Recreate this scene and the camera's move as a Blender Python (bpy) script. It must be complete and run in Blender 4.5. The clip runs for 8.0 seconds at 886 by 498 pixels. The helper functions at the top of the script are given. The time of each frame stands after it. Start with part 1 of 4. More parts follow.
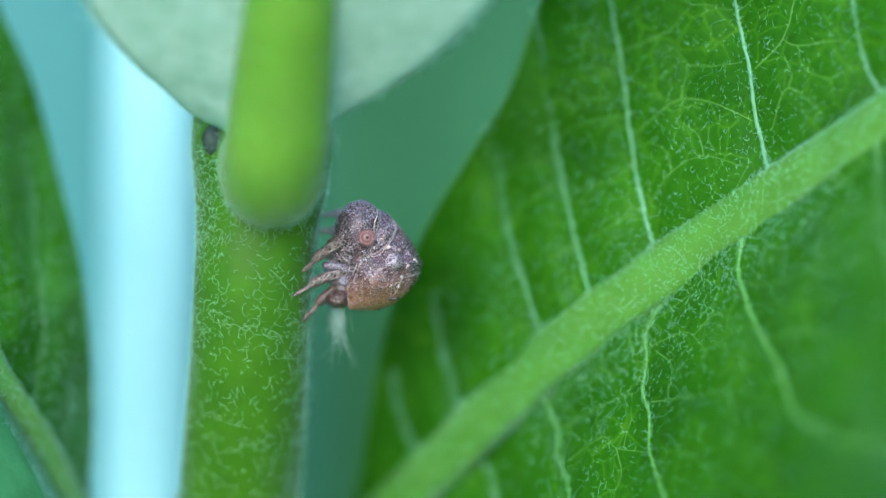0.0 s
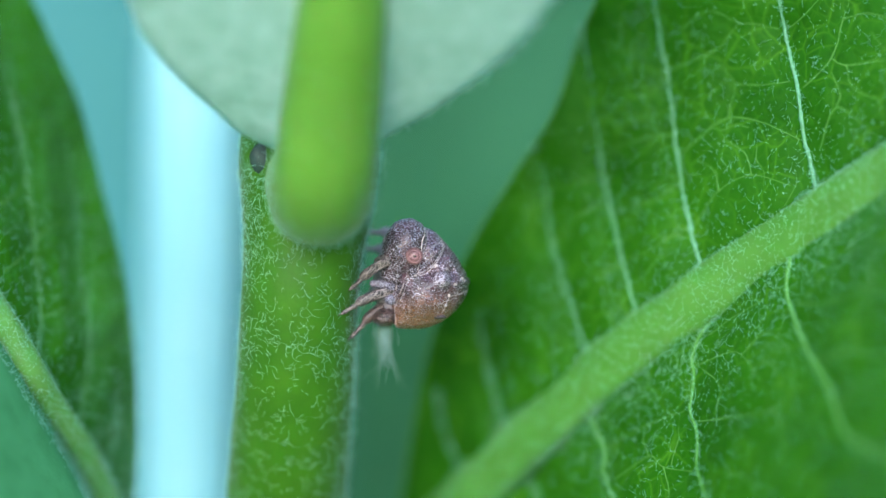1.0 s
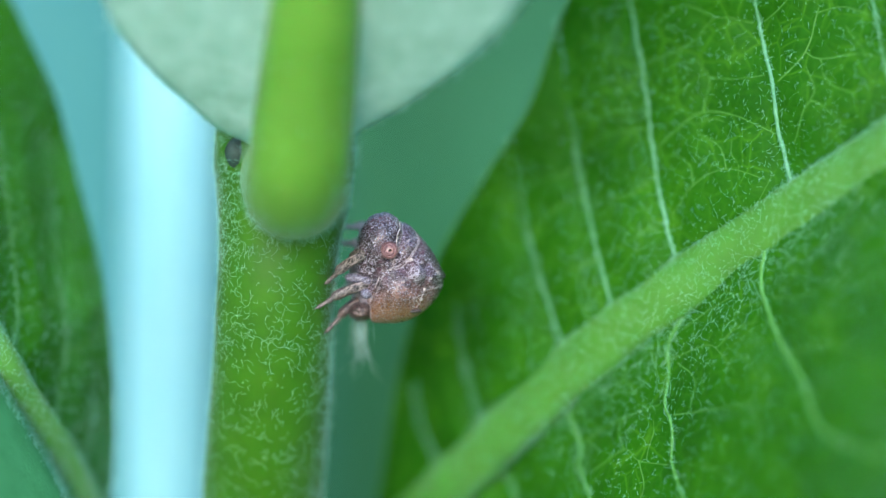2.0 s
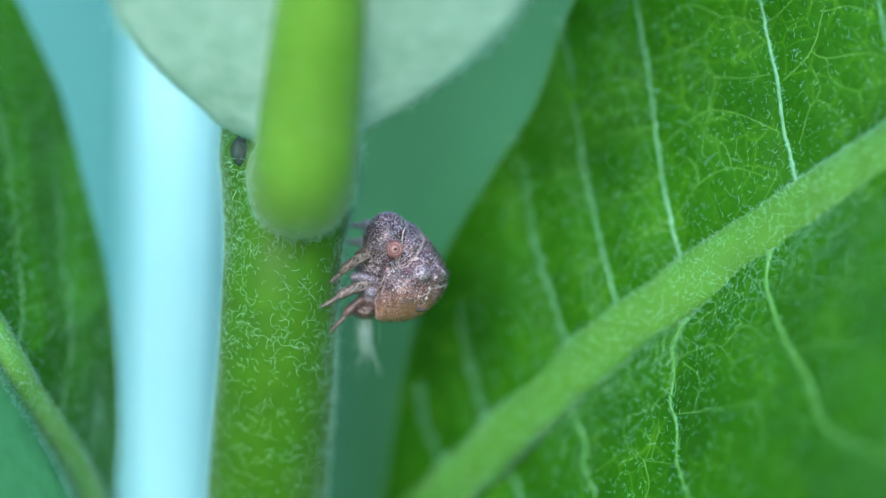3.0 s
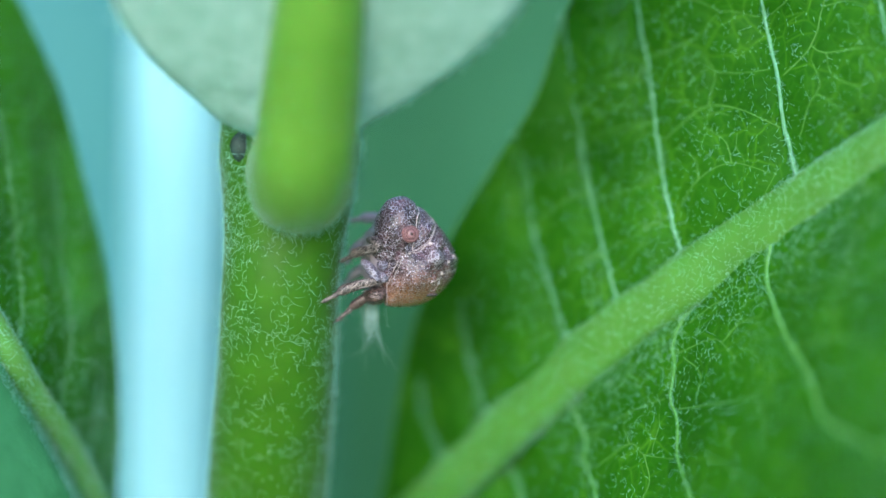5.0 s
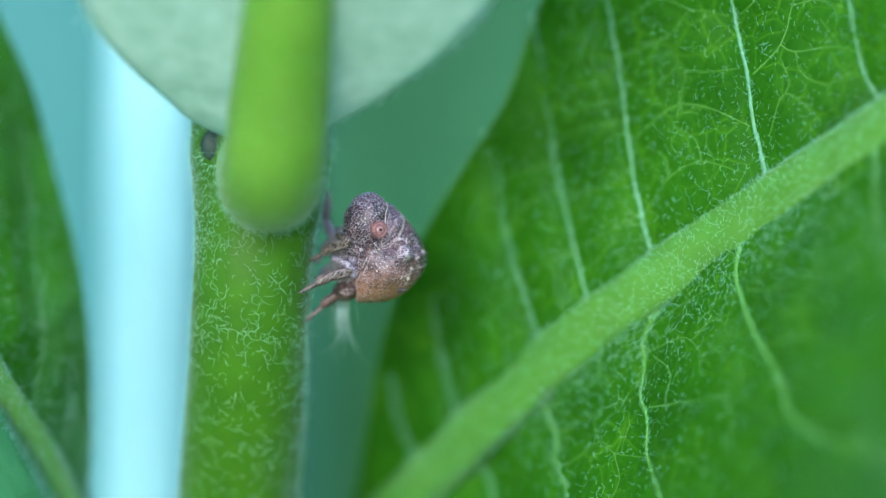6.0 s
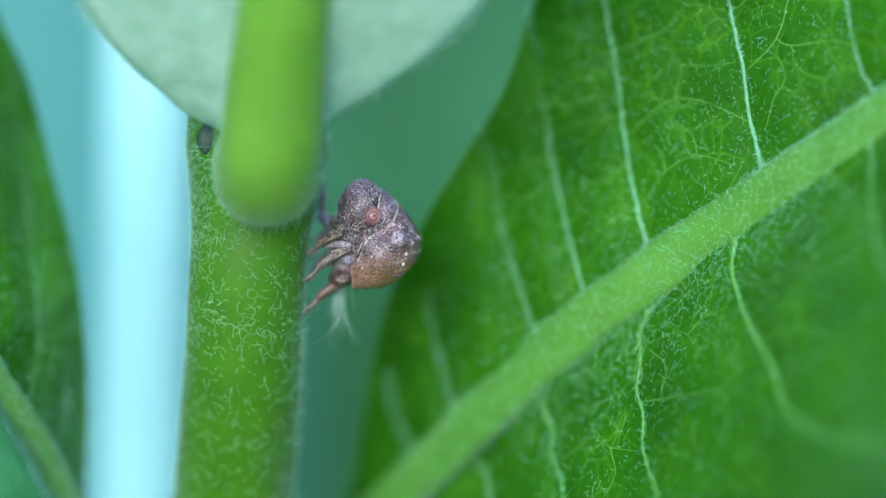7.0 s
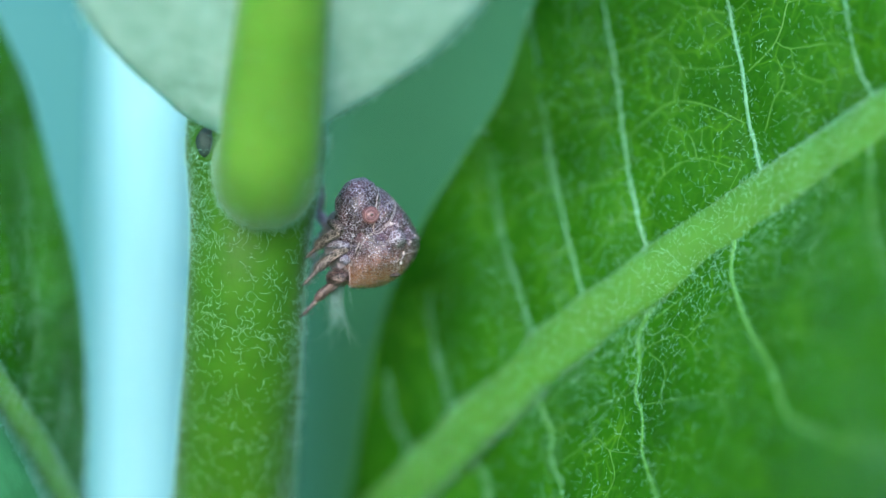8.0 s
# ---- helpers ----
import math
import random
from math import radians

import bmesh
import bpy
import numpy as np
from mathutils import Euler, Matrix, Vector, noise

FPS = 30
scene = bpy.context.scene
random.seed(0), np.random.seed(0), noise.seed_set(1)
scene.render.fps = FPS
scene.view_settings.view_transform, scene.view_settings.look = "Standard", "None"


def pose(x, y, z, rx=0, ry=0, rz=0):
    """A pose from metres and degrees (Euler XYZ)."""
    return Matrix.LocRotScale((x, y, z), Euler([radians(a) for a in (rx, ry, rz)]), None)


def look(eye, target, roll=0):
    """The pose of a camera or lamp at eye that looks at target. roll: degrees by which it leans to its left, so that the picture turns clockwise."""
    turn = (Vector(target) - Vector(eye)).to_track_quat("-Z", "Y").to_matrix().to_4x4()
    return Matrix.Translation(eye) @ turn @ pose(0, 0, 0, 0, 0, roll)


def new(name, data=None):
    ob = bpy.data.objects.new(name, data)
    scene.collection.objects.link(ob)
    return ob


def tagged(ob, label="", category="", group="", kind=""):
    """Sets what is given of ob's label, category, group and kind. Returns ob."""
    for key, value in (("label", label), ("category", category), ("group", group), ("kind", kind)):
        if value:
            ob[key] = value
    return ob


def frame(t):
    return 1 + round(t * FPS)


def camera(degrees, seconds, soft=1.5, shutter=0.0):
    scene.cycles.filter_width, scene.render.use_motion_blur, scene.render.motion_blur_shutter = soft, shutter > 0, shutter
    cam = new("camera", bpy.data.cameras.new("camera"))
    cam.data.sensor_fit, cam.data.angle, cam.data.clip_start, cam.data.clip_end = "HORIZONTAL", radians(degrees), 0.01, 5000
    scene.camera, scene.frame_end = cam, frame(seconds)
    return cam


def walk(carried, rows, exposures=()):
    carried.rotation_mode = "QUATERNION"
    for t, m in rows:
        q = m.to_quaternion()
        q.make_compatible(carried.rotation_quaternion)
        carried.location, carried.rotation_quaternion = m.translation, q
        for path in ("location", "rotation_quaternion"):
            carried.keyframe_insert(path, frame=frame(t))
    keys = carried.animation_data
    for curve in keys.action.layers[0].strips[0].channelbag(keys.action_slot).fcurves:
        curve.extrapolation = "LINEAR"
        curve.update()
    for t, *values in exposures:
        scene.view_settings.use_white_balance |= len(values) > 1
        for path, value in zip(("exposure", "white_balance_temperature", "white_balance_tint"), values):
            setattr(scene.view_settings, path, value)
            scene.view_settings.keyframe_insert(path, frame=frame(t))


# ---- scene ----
# All sizes in the plan are millimetres; mm() turns them into the world's metres.
# x runs to the right of the stem, z up, d away from the camera; the stem's axis passes near d = 0.
REACH = 150.0


def mm(x, d, z):
    return Vector((x, d, z)) * 0.001


def at(x, z, d):
    """A point of the plan: directions (x, z) are read in the plane d = 0, and what lies deeper spreads wider."""
    k = (REACH + d) / REACH
    return mm(x * k, d, z * k)


# ---- camera ----
cam = camera(14.873, 8.0, soft=1.3)
cam.data.dof.use_dof = True
cam.data.dof.focus_distance = 0.1480
cam.data.dof.aperture_fstop = 11.3
# seconds, then the eye in millimetres and the roll
EYES = [
    (0, 0, -150, 0, 0),
    (0.2, -0.082, -150.163, 0.155, -0.003),
    (0.5, -1.199, -150.409, 0.703, -0.008),
    (0.7, -2.089, -150.195, 0.842, 0.037),
    (1, -2.075, -149.875, 0.814, 0.104),
    (1.2, -1.447, -149.947, 0.542, 0.056),
    (1.5, -0.956, -150.055, 0.303, -0.014),
    (1.7, -0.961, -150.061, 0.447, 0),
    (2.8, -1.116, -150.093, 0.621, 0.08),
    (3, -1.222, -150.099, 0.502, 0.095),
    (3.2, -1.61, -150.085, 0.704, 0.07),
    (3.5, -1.955, -150.064, 0.979, 0.034),
    (3.7, -1.784, -150.039, 0.699, 0.028),
    (4, -1.14, -150.002, 0.491, 0.019),
    (4.2, -1.21, -150.003, 0.546, 0.018),
    (5.3, -1.221, -150.008, 0.238, 0.016),
    (5.5, -1.186, -150.009, 0.418, 0.015),
    (5.7, -0.737, -150.098, 0.695, 0.012),
    (6, 0.079, -150.232, 0.235, 0.008),
    (6.2, 0.757, -150.239, -0.154, -0.01),
    (6.5, 1.233, -150.249, -0.12, -0.036),
    (6.7, 1.169, -150.259, 0.108, -0.017),
    (7, 0.253, -150.273, -0.027, 0.012),
    (7.2, 0.007, -150.177, 0.061, 0.01),
    (7.5, 0.074, -150.032, 0.268, 0.008),
    (7.7, 0.219, -150.103, 0.231, 0.011),
    (8, 0.286, -150.209, 0.105, 0.016),
]


def eye_pose(x, d, z, roll):
    return look(mm(x, d, z), mm(x, d + 100, z), roll)


walk(cam, [(t, eye_pose(x, d, z, roll)) for t, x, d, z, roll in EYES],
     exposures=[(0.0, 1.38, 5780, 6), (8.0, 1.38, 5780, 6)])

# ---- world and sun ----
world = bpy.data.worlds.new("sky")
scene.world = world
world.use_nodes = True
SUN_UP, SUN_ROUND = radians(21), radians(194)
sky = world.node_tree.nodes.new("ShaderNodeTexSky")
sky.sky_type = "NISHITA"
sky.sun_disc = False
sky.sun_elevation, sky.sun_rotation = SUN_UP, SUN_ROUND
world.node_tree.links.new(sky.outputs[0], world.node_tree.nodes["Background"].inputs[0])
world.node_tree.nodes["Background"].inputs[1].default_value = 0.15
sun_data = bpy.data.lights.new("sun", "SUN")
sun_data.energy, sun_data.angle, sun_data.color = 0.68, radians(45), (1.0, 0.98, 0.97)
sun = new("sun", sun_data)
sun_way = Vector((math.sin(SUN_ROUND) * math.cos(SUN_UP), math.cos(SUN_ROUND) * math.cos(SUN_UP), math.sin(SUN_UP)))
sun.matrix_world = look(sun_way, (0, 0, 0))


# ---- materials ----
class Nodes:
    """A short hand for building one material's nodes."""

    def __init__(self, name):
        self.mat = bpy.data.materials.new(name)
        self.mat.use_nodes = True
        self.tree = self.mat.node_tree
        self.shader = self.tree.nodes["Principled BSDF"]
        self.out = self.tree.nodes["Material Output"]
        self.coord = self.tree.nodes.new("ShaderNodeTexCoord").outputs["Object"]

    def add(self, kind, **values):
        node = self.tree.nodes.new("ShaderNode" + kind)
        for key, value in values.items():
            self.feed(node.inputs[key.replace("_", " ")], value)
        return node

    def feed(self, socket, value):
        if isinstance(value, bpy.types.NodeSocket):
            self.tree.links.new(value, socket)
        else:
            socket.default_value = value

    def set(self, **values):
        for key, value in values.items():
            self.feed(self.shader.inputs[key.replace("_", " ")], value)

    def noise(self, size_mm, detail=3.0, rough=0.55, distort=0.0, where=None):
        n = self.add("TexNoise", Scale=1000.0 / size_mm, Detail=detail, Roughness=rough, Distortion=distort)
        self.feed(n.inputs["Vector"], where or self.coord)
        return n

    def ramp(self, fac, *stops):
        n = self.add("ValToRGB")
        while len(n.color_ramp.elements) < len(stops):
            n.color_ramp.elements.new(0.5)
        for el, (place, colour) in zip(n.color_ramp.elements, stops):
            el.position = place
            el.color = (*colour, 1) if isinstance(colour, tuple) else (colour, colour, colour, 1)
        self.feed(n.inputs[0], fac)
        return n.outputs[0]

    def mix(self, fac, a, b, mode="MIX"):
        n = self.tree.nodes.new("ShaderNodeMix")
        n.data_type, n.blend_type = "RGBA", mode
        for socket, value in ((n.inputs[0], fac), (n.inputs[6], a), (n.inputs[7], b)):
            self.feed(socket, (*value, 1) if isinstance(value, tuple) and len(value) == 3 else value)
        return n.outputs[2]

    def math(self, op, a, b=0.0):
        n = self.tree.nodes.new("ShaderNodeMath")
        n.operation = op
        self.feed(n.inputs[0], a)
        self.feed(n.inputs[1], b)
        return n.outputs[0]

    def bump(self, height, depth_mm, strength=1.0, under=None):
        n = self.add("Bump", Strength=strength, Distance=depth_mm * 0.001, Height=height)
        if under is not None:
            self.feed(n.inputs["Normal"], under)
        return n.outputs[0]

    def warped(self, size_mm, amount_mm):
        n = self.noise(size_mm, 2.0)
        v = self.tree.nodes.new("ShaderNodeVectorMath")
        v.operation = "MULTIPLY_ADD"
        self.feed(v.inputs[0], n.outputs["Color"])
        v.inputs[1].default_value = (amount_mm * 0.001,) * 3
        self.feed(v.inputs[2], self.coord)
        return v.outputs[0]

    def cells(self, size_mm, where):
        n = self.tree.nodes.new("ShaderNodeTexVoronoi")
        n.feature = "DISTANCE_TO_EDGE"
        n.inputs["Scale"].default_value = 1000.0 / size_mm
        self.feed(n.inputs["Vector"], where)
        return n.outputs["Distance"]

    def thin(self, amount, colour):
        """Lets some of the light through, as a leaf does."""
        t = self.add("BsdfTranslucent", Color=colour)
        m = self.add("MixShader", Fac=amount)
        self.tree.links.new(self.shader.outputs[0], m.inputs[1])
        self.tree.links.new(t.outputs[0], m.inputs[2])
        self.tree.links.new(m.outputs[0], self.out.inputs[0])
        return self.mat


def leaf_material(name, dark, light, line, cell=1.35):
    n = Nodes(name)
    where = n.warped(1.6, 0.5)
    big = n.cells(cell, where)
    small = n.cells(cell * 0.42, where)
    base = n.mix(n.ramp(n.noise(5.0, 4.0).outputs[0], (0.3, 0.0), (0.72, 1.0)), dark, light)
    base = n.mix(n.ramp(n.noise(0.5, 3.0).outputs[0], (0.35, 0.0), (0.75, 0.5)), base, light)
    lines = n.math("MAXIMUM", n.ramp(big, (0.0, 0.9), (0.05, 0.0)), n.ramp(small, (0.0, 0.35), (0.07, 0.0)))
    patch = n.ramp(n.noise(2.6, 2.0).outputs[0], (0.38, 0.15), (0.62, 0.95))
    base = n.mix(n.math("MULTIPLY", lines, patch), base, line)
    lift = n.bump(n.ramp(big, (0.0, 0.0), (0.3, 1.0)), 0.05, 0.8)
    lift = n.bump(n.ramp(small, (0.0, 0.0), (0.25, 1.0)), 0.02, 0.8, lift)
    lift = n.bump(n.noise(0.12, 2.0).outputs[0], 0.012, 0.7, lift)
    n.set(Base_Color=base, Roughness=0.6, Normal=lift, Sheen_Weight=0.01, Sheen_Tint=(0.72, 0.93, 1.0, 1.0))
    n.shader.inputs["Specular IOR Level"].default_value = 0.12
    return n.thin(0.16, base)


def plain(name, a, b, size, rough, depth=0.02, fine=0.1, spec=0.4, thin=0.0, sheen=0.0):
    n = Nodes(name)
    base = n.mix(n.ramp(n.noise(size, 4.0).outputs[0], (0.3, 0.0), (0.7, 1.0)), a, b)
    n.set(Base_Color=base, Roughness=rough)
    if sheen:
        n.shader.subsurface_method = "RANDOM_WALK"
        n.set(Subsurface_Weight=0.6, Subsurface_Radius=(0.4, 1.0, 0.2), Subsurface_Scale=0.002)
        n.set(Sheen_Weight=sheen, Sheen_Roughness=0.45, Sheen_Tint=(0.72, 0.93, 1.0, 1.0))
    if depth is not None:
        n.set(Normal=n.bump(n.noise(fine, 3.0).outputs[0], depth, 0.8))
    n.shader.inputs["Specular IOR Level"].default_value = spec
    return n.thin(thin, base) if thin else n.mat


LEAF = leaf_material("leaf_upper_side", (0.0135, 0.090, 0.0002), (0.028, 0.152, 0.0004), (0.078, 0.245, 0.010))
LEAF_SIDE = leaf_material("leaf_side", (0.022, 0.118, 0.001), (0.040, 0.178, 0.003), (0.055, 0.24, 0.03))
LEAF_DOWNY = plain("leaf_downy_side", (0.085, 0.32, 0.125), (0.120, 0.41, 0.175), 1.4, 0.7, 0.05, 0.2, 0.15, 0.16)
UNDER = plain("leaf_under_side", (0.46, 0.72, 0.62), (0.68, 0.90, 0.84), 1.1, 0.75, 0.05, 0.16, 0.2, 0.5)
RIB_PALE = plain("leaf_rib_pale", (0.115, 0.31, 0.055), (0.165, 0.39, 0.095), 1.2, 0.5, 0.03, 0.18, 0.35, 0.1, 0.15)
RIB = plain("leaf_rib", (0.070, 0.232, 0.016), (0.102, 0.300, 0.036), 1.6, 0.5, 0.03, 0.18, 0.35, 0.1, 0.15)
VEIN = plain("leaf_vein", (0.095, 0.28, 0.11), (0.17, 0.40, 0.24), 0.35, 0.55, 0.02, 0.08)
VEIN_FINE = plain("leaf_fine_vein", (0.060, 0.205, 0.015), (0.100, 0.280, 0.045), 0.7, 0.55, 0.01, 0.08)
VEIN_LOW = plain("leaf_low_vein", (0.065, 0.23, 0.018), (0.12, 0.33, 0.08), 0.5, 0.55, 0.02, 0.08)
STEM = plain("stem_skin", (0.041, 0.150, 0.0012), (0.064, 0.208, 0.004), 1.5, 0.5, 0.03, 0.2, 0.3, 0.05, 0.15)
STALK = plain("stalk_skin", (0.108, 0.275, 0.020), (0.142, 0.330, 0.036), 2.5, 0.42, 0.02, 0.2, 0.4, 0.05, 0.15)
HAIR = plain("plant_hair", (0.40, 0.78, 0.68), (0.62, 0.92, 0.88), 1.0, 0.5, None, 0.1, 0.5, 0.4)
HAIR_LEAF = plain("leaf_hair", (0.34, 0.76, 0.62), (0.58, 0.90, 0.86), 1.0, 0.5, None, 0.1, 0.5, 0.4)
# bud green taken down to near black: the axil's shadow is in the colour
SHADED_BUD = plain("shaded_axil_bud", (0.010, 0.032, 0.026), (0.035, 0.075, 0.066), 0.4, 0.6, 0.05, 0.15)
PALE_STEM = plain("pale_stem_skin", (0.31, 0.67, 0.76), (0.37, 0.71, 0.80), 9.0, 0.6, 0.05, 0.6)
PALE_LEAF = plain("pale_leaf", (0.052, 0.215, 0.225), (0.070, 0.26, 0.27), 40.0, 0.6, 0.2, 1.0, 0.3, 0.1)
FAR_LEAF = plain("far_leaf", (0.042, 0.18, 0.083), (0.06, 0.225, 0.105), 60.0, 0.6, 0.3, 2.0, 0.3, 0.2)
FAR = plain("far_green", (0.042, 0.18, 0.083), (0.06, 0.225, 0.105), 160.0, 0.9, 0.5, 5.0, 0.1)
# unseen ground, paler than needed so its bounce fills the undersides
SOIL = plain("meadow_ground", (0.17, 0.27, 0.09), (0.26, 0.34, 0.14), 120.0, 0.95, 4.0, 12.0, 0.1)


def shell_material(name, wrinkled):
    """The hopper's mottled shell: purple brown above, orange brown below, with pale dots or, on the head, pale
    wrinkles, brightened for glints.
    """
    n = Nodes(name)
    split = n.add("SeparateXYZ", Vector=n.coord)
    low = n.add("MapRange", Value=split.outputs["Z"])
    low.inputs["From Min"].default_value, low.inputs["From Max"].default_value = -0.0002, -0.0019
    wander = n.math("ADD", low.outputs[0], n.math("MULTIPLY", n.math("SUBTRACT", n.noise(0.6).outputs[0], 0.5), 0.7))
    patchy = n.ramp(n.noise(0.6, 4.0, 0.6).outputs[0], (0.38, 0.0), (0.62, 1.0))
    base = n.mix(patchy, (0.040, 0.017, 0.030), (0.155, 0.076, 0.108))
    base = n.mix(n.ramp(wander, (0.25, 0.0), (1.0, 0.8)), base, (0.35, 0.160, 0.070))
    # the crest is darker
    crest = n.add("MapRange", Value=split.outputs["X"])
    crest.inputs["From Min"].default_value, crest.inputs["From Max"].default_value = 0.0011, 0.0019
    base = n.mix(n.math("MULTIPLY", crest.outputs[0], 0.75), base, (0.020, 0.010, 0.014))
    where = n.warped(0.25, 0.10)
    pits = n.ramp(n.cells(0.12, where), (0.10, 0.0), (0.26, 0.6))
    base = n.mix(n.math("MULTIPLY", pits, n.ramp(n.noise(0.5, 2.0).outputs[0], (0.35, 0.6), (0.62, 1.0))), base, (0.018, 0.008, 0.012))
    spots = n.tree.nodes.new("ShaderNodeTexVoronoi")
    spots.inputs["Scale"].default_value, spots.inputs["Randomness"].default_value = 1000.0 / 0.125, 0.95
    n.feed(spots.inputs["Vector"], where)
    dots = n.ramp(spots.outputs["Distance"], (0.19, 1.0), (0.31, 0.0))
    net = n.ramp(n.cells(0.13 if wrinkled else 0.14, where), (0.04, 1.0), (0.10, 0.0))
    broken = n.ramp(n.noise(0.10, 1.0).outputs[0], (0.42, 0.1), (0.52, 1.0))
    net = n.math("MULTIPLY", net, broken)
    dots = n.math("MAXIMUM", n.math("MULTIPLY", dots, 0.5 if wrinkled else 0.95), n.math("MULTIPLY", net, 1.0 if wrinkled else 0.5))
    marks = n.math("MULTIPLY", dots, n.ramp(n.noise(0.45, 2.0).outputs[0], (0.40, 0.6 if wrinkled else 0.5), (0.58, 1.0)))
    marks = n.math("MULTIPLY", marks, n.ramp(low.outputs[0], (0.0, 1.0), (0.9, 0.6)))
    # the marks' lilac white holds the pattern and also painted specular glints
    base = n.mix(marks, base, (0.76, 0.70, 0.92))
    lift = n.bump(dots, 0.04, 1.0)
    lift = n.bump(n.noise(0.2, 3.0).outputs[0], 0.09, 0.9, lift)
    n.set(Base_Color=base, Roughness=n.ramp(n.noise(0.25).outputs[0], (0.35, 0.22), (0.65, 0.45)), Normal=lift)
    n.shader.inputs["Specular IOR Level"].default_value = 0.7
    n.set(Coat_Weight=0.3, Coat_Roughness=0.12)
    return n.mat


def knob_material():
    n = Nodes("hopper_pale_knob")
    net = n.cells(0.135, n.warped(0.25, 0.1))
    base = n.mix(n.ramp(net, (0.05, 1.0), (0.16, 0.0)), (0.15, 0.10, 0.14), (0.56, 0.50, 0.63))
    n.set(Base_Color=base, Roughness=0.3, Normal=n.bump(n.ramp(net, (0.0, 1.0), (0.25, 0.0)), 0.04, 0.9))
    return n.mat


def limb_material(name, pale, dark):
    n = Nodes(name)
    spots = n.cells(0.15, n.warped(0.2, 0.11))
    fade = n.ramp(n.noise(0.3, 2.0).outputs[0], (0.35, 0.7), (0.6, 1.0))
    base = n.mix(n.math("MULTIPLY", n.ramp(spots, (0.04, 0.0), (0.085, 1.0)), fade), pale, dark)
    n.set(Base_Color=base, Roughness=0.35, Normal=n.bump(n.noise(0.15).outputs[0], 0.03, 0.8))
    return n.mat


SHELL, HEAD_SKIN = shell_material("hopper_shell", False), shell_material("hopper_head", True)
LIMB, KNOB = limb_material("hopper_limb", (0.31, 0.25, 0.25), (0.016, 0.009, 0.012)), knob_material()
LIMB_HIND = limb_material("hopper_hind_limb", (0.18, 0.12, 0.115), (0.026, 0.015, 0.016))
LIMB_NET = limb_material("hopper_netted_limb", (0.36, 0.34, 0.46), (0.09, 0.07, 0.11))
LIMB_PALE = plain("hopper_pale_limb", (0.25, 0.21, 0.26), (0.40, 0.37, 0.47), 0.4, 0.4, 0.02, 0.12, 0.5, 0.15)
LIMB_DARK = plain("hopper_claw", (0.035, 0.026, 0.030), (0.11, 0.085, 0.09), 0.3, 0.4, 0.01, 0.1)
EYE_RED = plain("hopper_eye", (0.25, 0.125, 0.15), (0.36, 0.20, 0.235), 0.25, 0.3, 0.01, 0.08, 0.6)
EYE_BAND = plain("hopper_eye_band", (0.10, 0.028, 0.033), (0.17, 0.055, 0.06), 0.2, 0.3, 0.0, 0.1, 0.6)
EYE_DARK = plain("hopper_pupil", (0.02, 0.008, 0.01), (0.05, 0.02, 0.02), 0.2, 0.25, 0.0, 0.1, 0.6)
RIDGE = plain("hopper_ridge", (0.30, 0.23, 0.24), (0.66, 0.58, 0.64), 0.12, 0.4, 0.01, 0.1)
WAX = plain("wax_thread", (0.62, 0.84, 0.84), (0.78, 0.92, 0.92), 0.5, 0.6, None, 0.1, 0.3, 0.5)


# ---- building helpers ----
def link_mesh(name, verts, faces, material, parent=None, label="", smooth=True):
    me = bpy.data.meshes.new(name)
    me.from_pydata([tuple(v) for v in verts], [], [tuple(f) for f in faces])
    me.materials.append(material)
    if smooth:
        me.polygons.foreach_set("use_smooth", [True] * len(me.polygons))
    me.update()
    ob = new(name, me)
    ob.parent = parent
    return tagged(ob, label)


def curve(points, steps):
    """Points on a smooth line through the given ones, as an array."""
    p = np.array([tuple(q) for q in points], float)
    full = np.vstack([2 * p[0] - p[1], p, 2 * p[-1] - p[-2]])
    out = []
    for i in range(len(p) - 1):
        a, b, c, d = full[i:i + 4]
        n = steps if i < len(p) - 2 else steps + 1
        for j in range(n):
            t = j / steps
            out.append(0.5 * (2 * b + (c - a) * t + (2 * a - 5 * b + 4 * c - d) * t * t + (3 * b - a - 3 * c + d) * t ** 3))
    return np.array(out)


def tube(points, radii, sides=12, closed=True):
    """Verts and faces of a round tube along points; the ends are domed."""
    p = np.array([tuple(q) for q in points], float)
    r = np.array(radii, float)
    way = np.gradient(p, axis=0)
    way /= np.linalg.norm(way, axis=1)[:, None] + 1e-12
    side = np.cross(way[0], (0.13, 0.99, 0.07))
    if np.linalg.norm(side) < 0.1:
        side = np.cross(way[0], (1, 0, 0))
    rings = []
    for q, w, rad in zip(p, way, r):
        side = side - w * side.dot(w)
        side /= np.linalg.norm(side) + 1e-12
        up = np.cross(w, side)
        rings.append([q + rad * (math.cos(a) * side + math.sin(a) * up) for a in np.linspace(0, 2 * math.pi, sides, endpoint=False)])
    verts = [v for ring in rings for v in ring]
    faces = []
    for i in range(len(p) - 1):
        for j in range(sides):
            k = (j + 1) % sides
            faces.append((i * sides + j, i * sides + k, (i + 1) * sides + k, (i + 1) * sides + j))
    if closed:
        for end, tip, sign in ((0, p[0] - way[0] * r[0] * 0.6, 1), (len(p) - 1, p[-1] + way[-1] * r[-1] * 0.6, -1)):
            verts.append(tip)
            for j in range(sides):
                f = (len(verts) - 1, end * sides + (j + 1) % sides, end * sides + j)
                faces.append(f if sign > 0 else f[::-1])
    return verts, faces


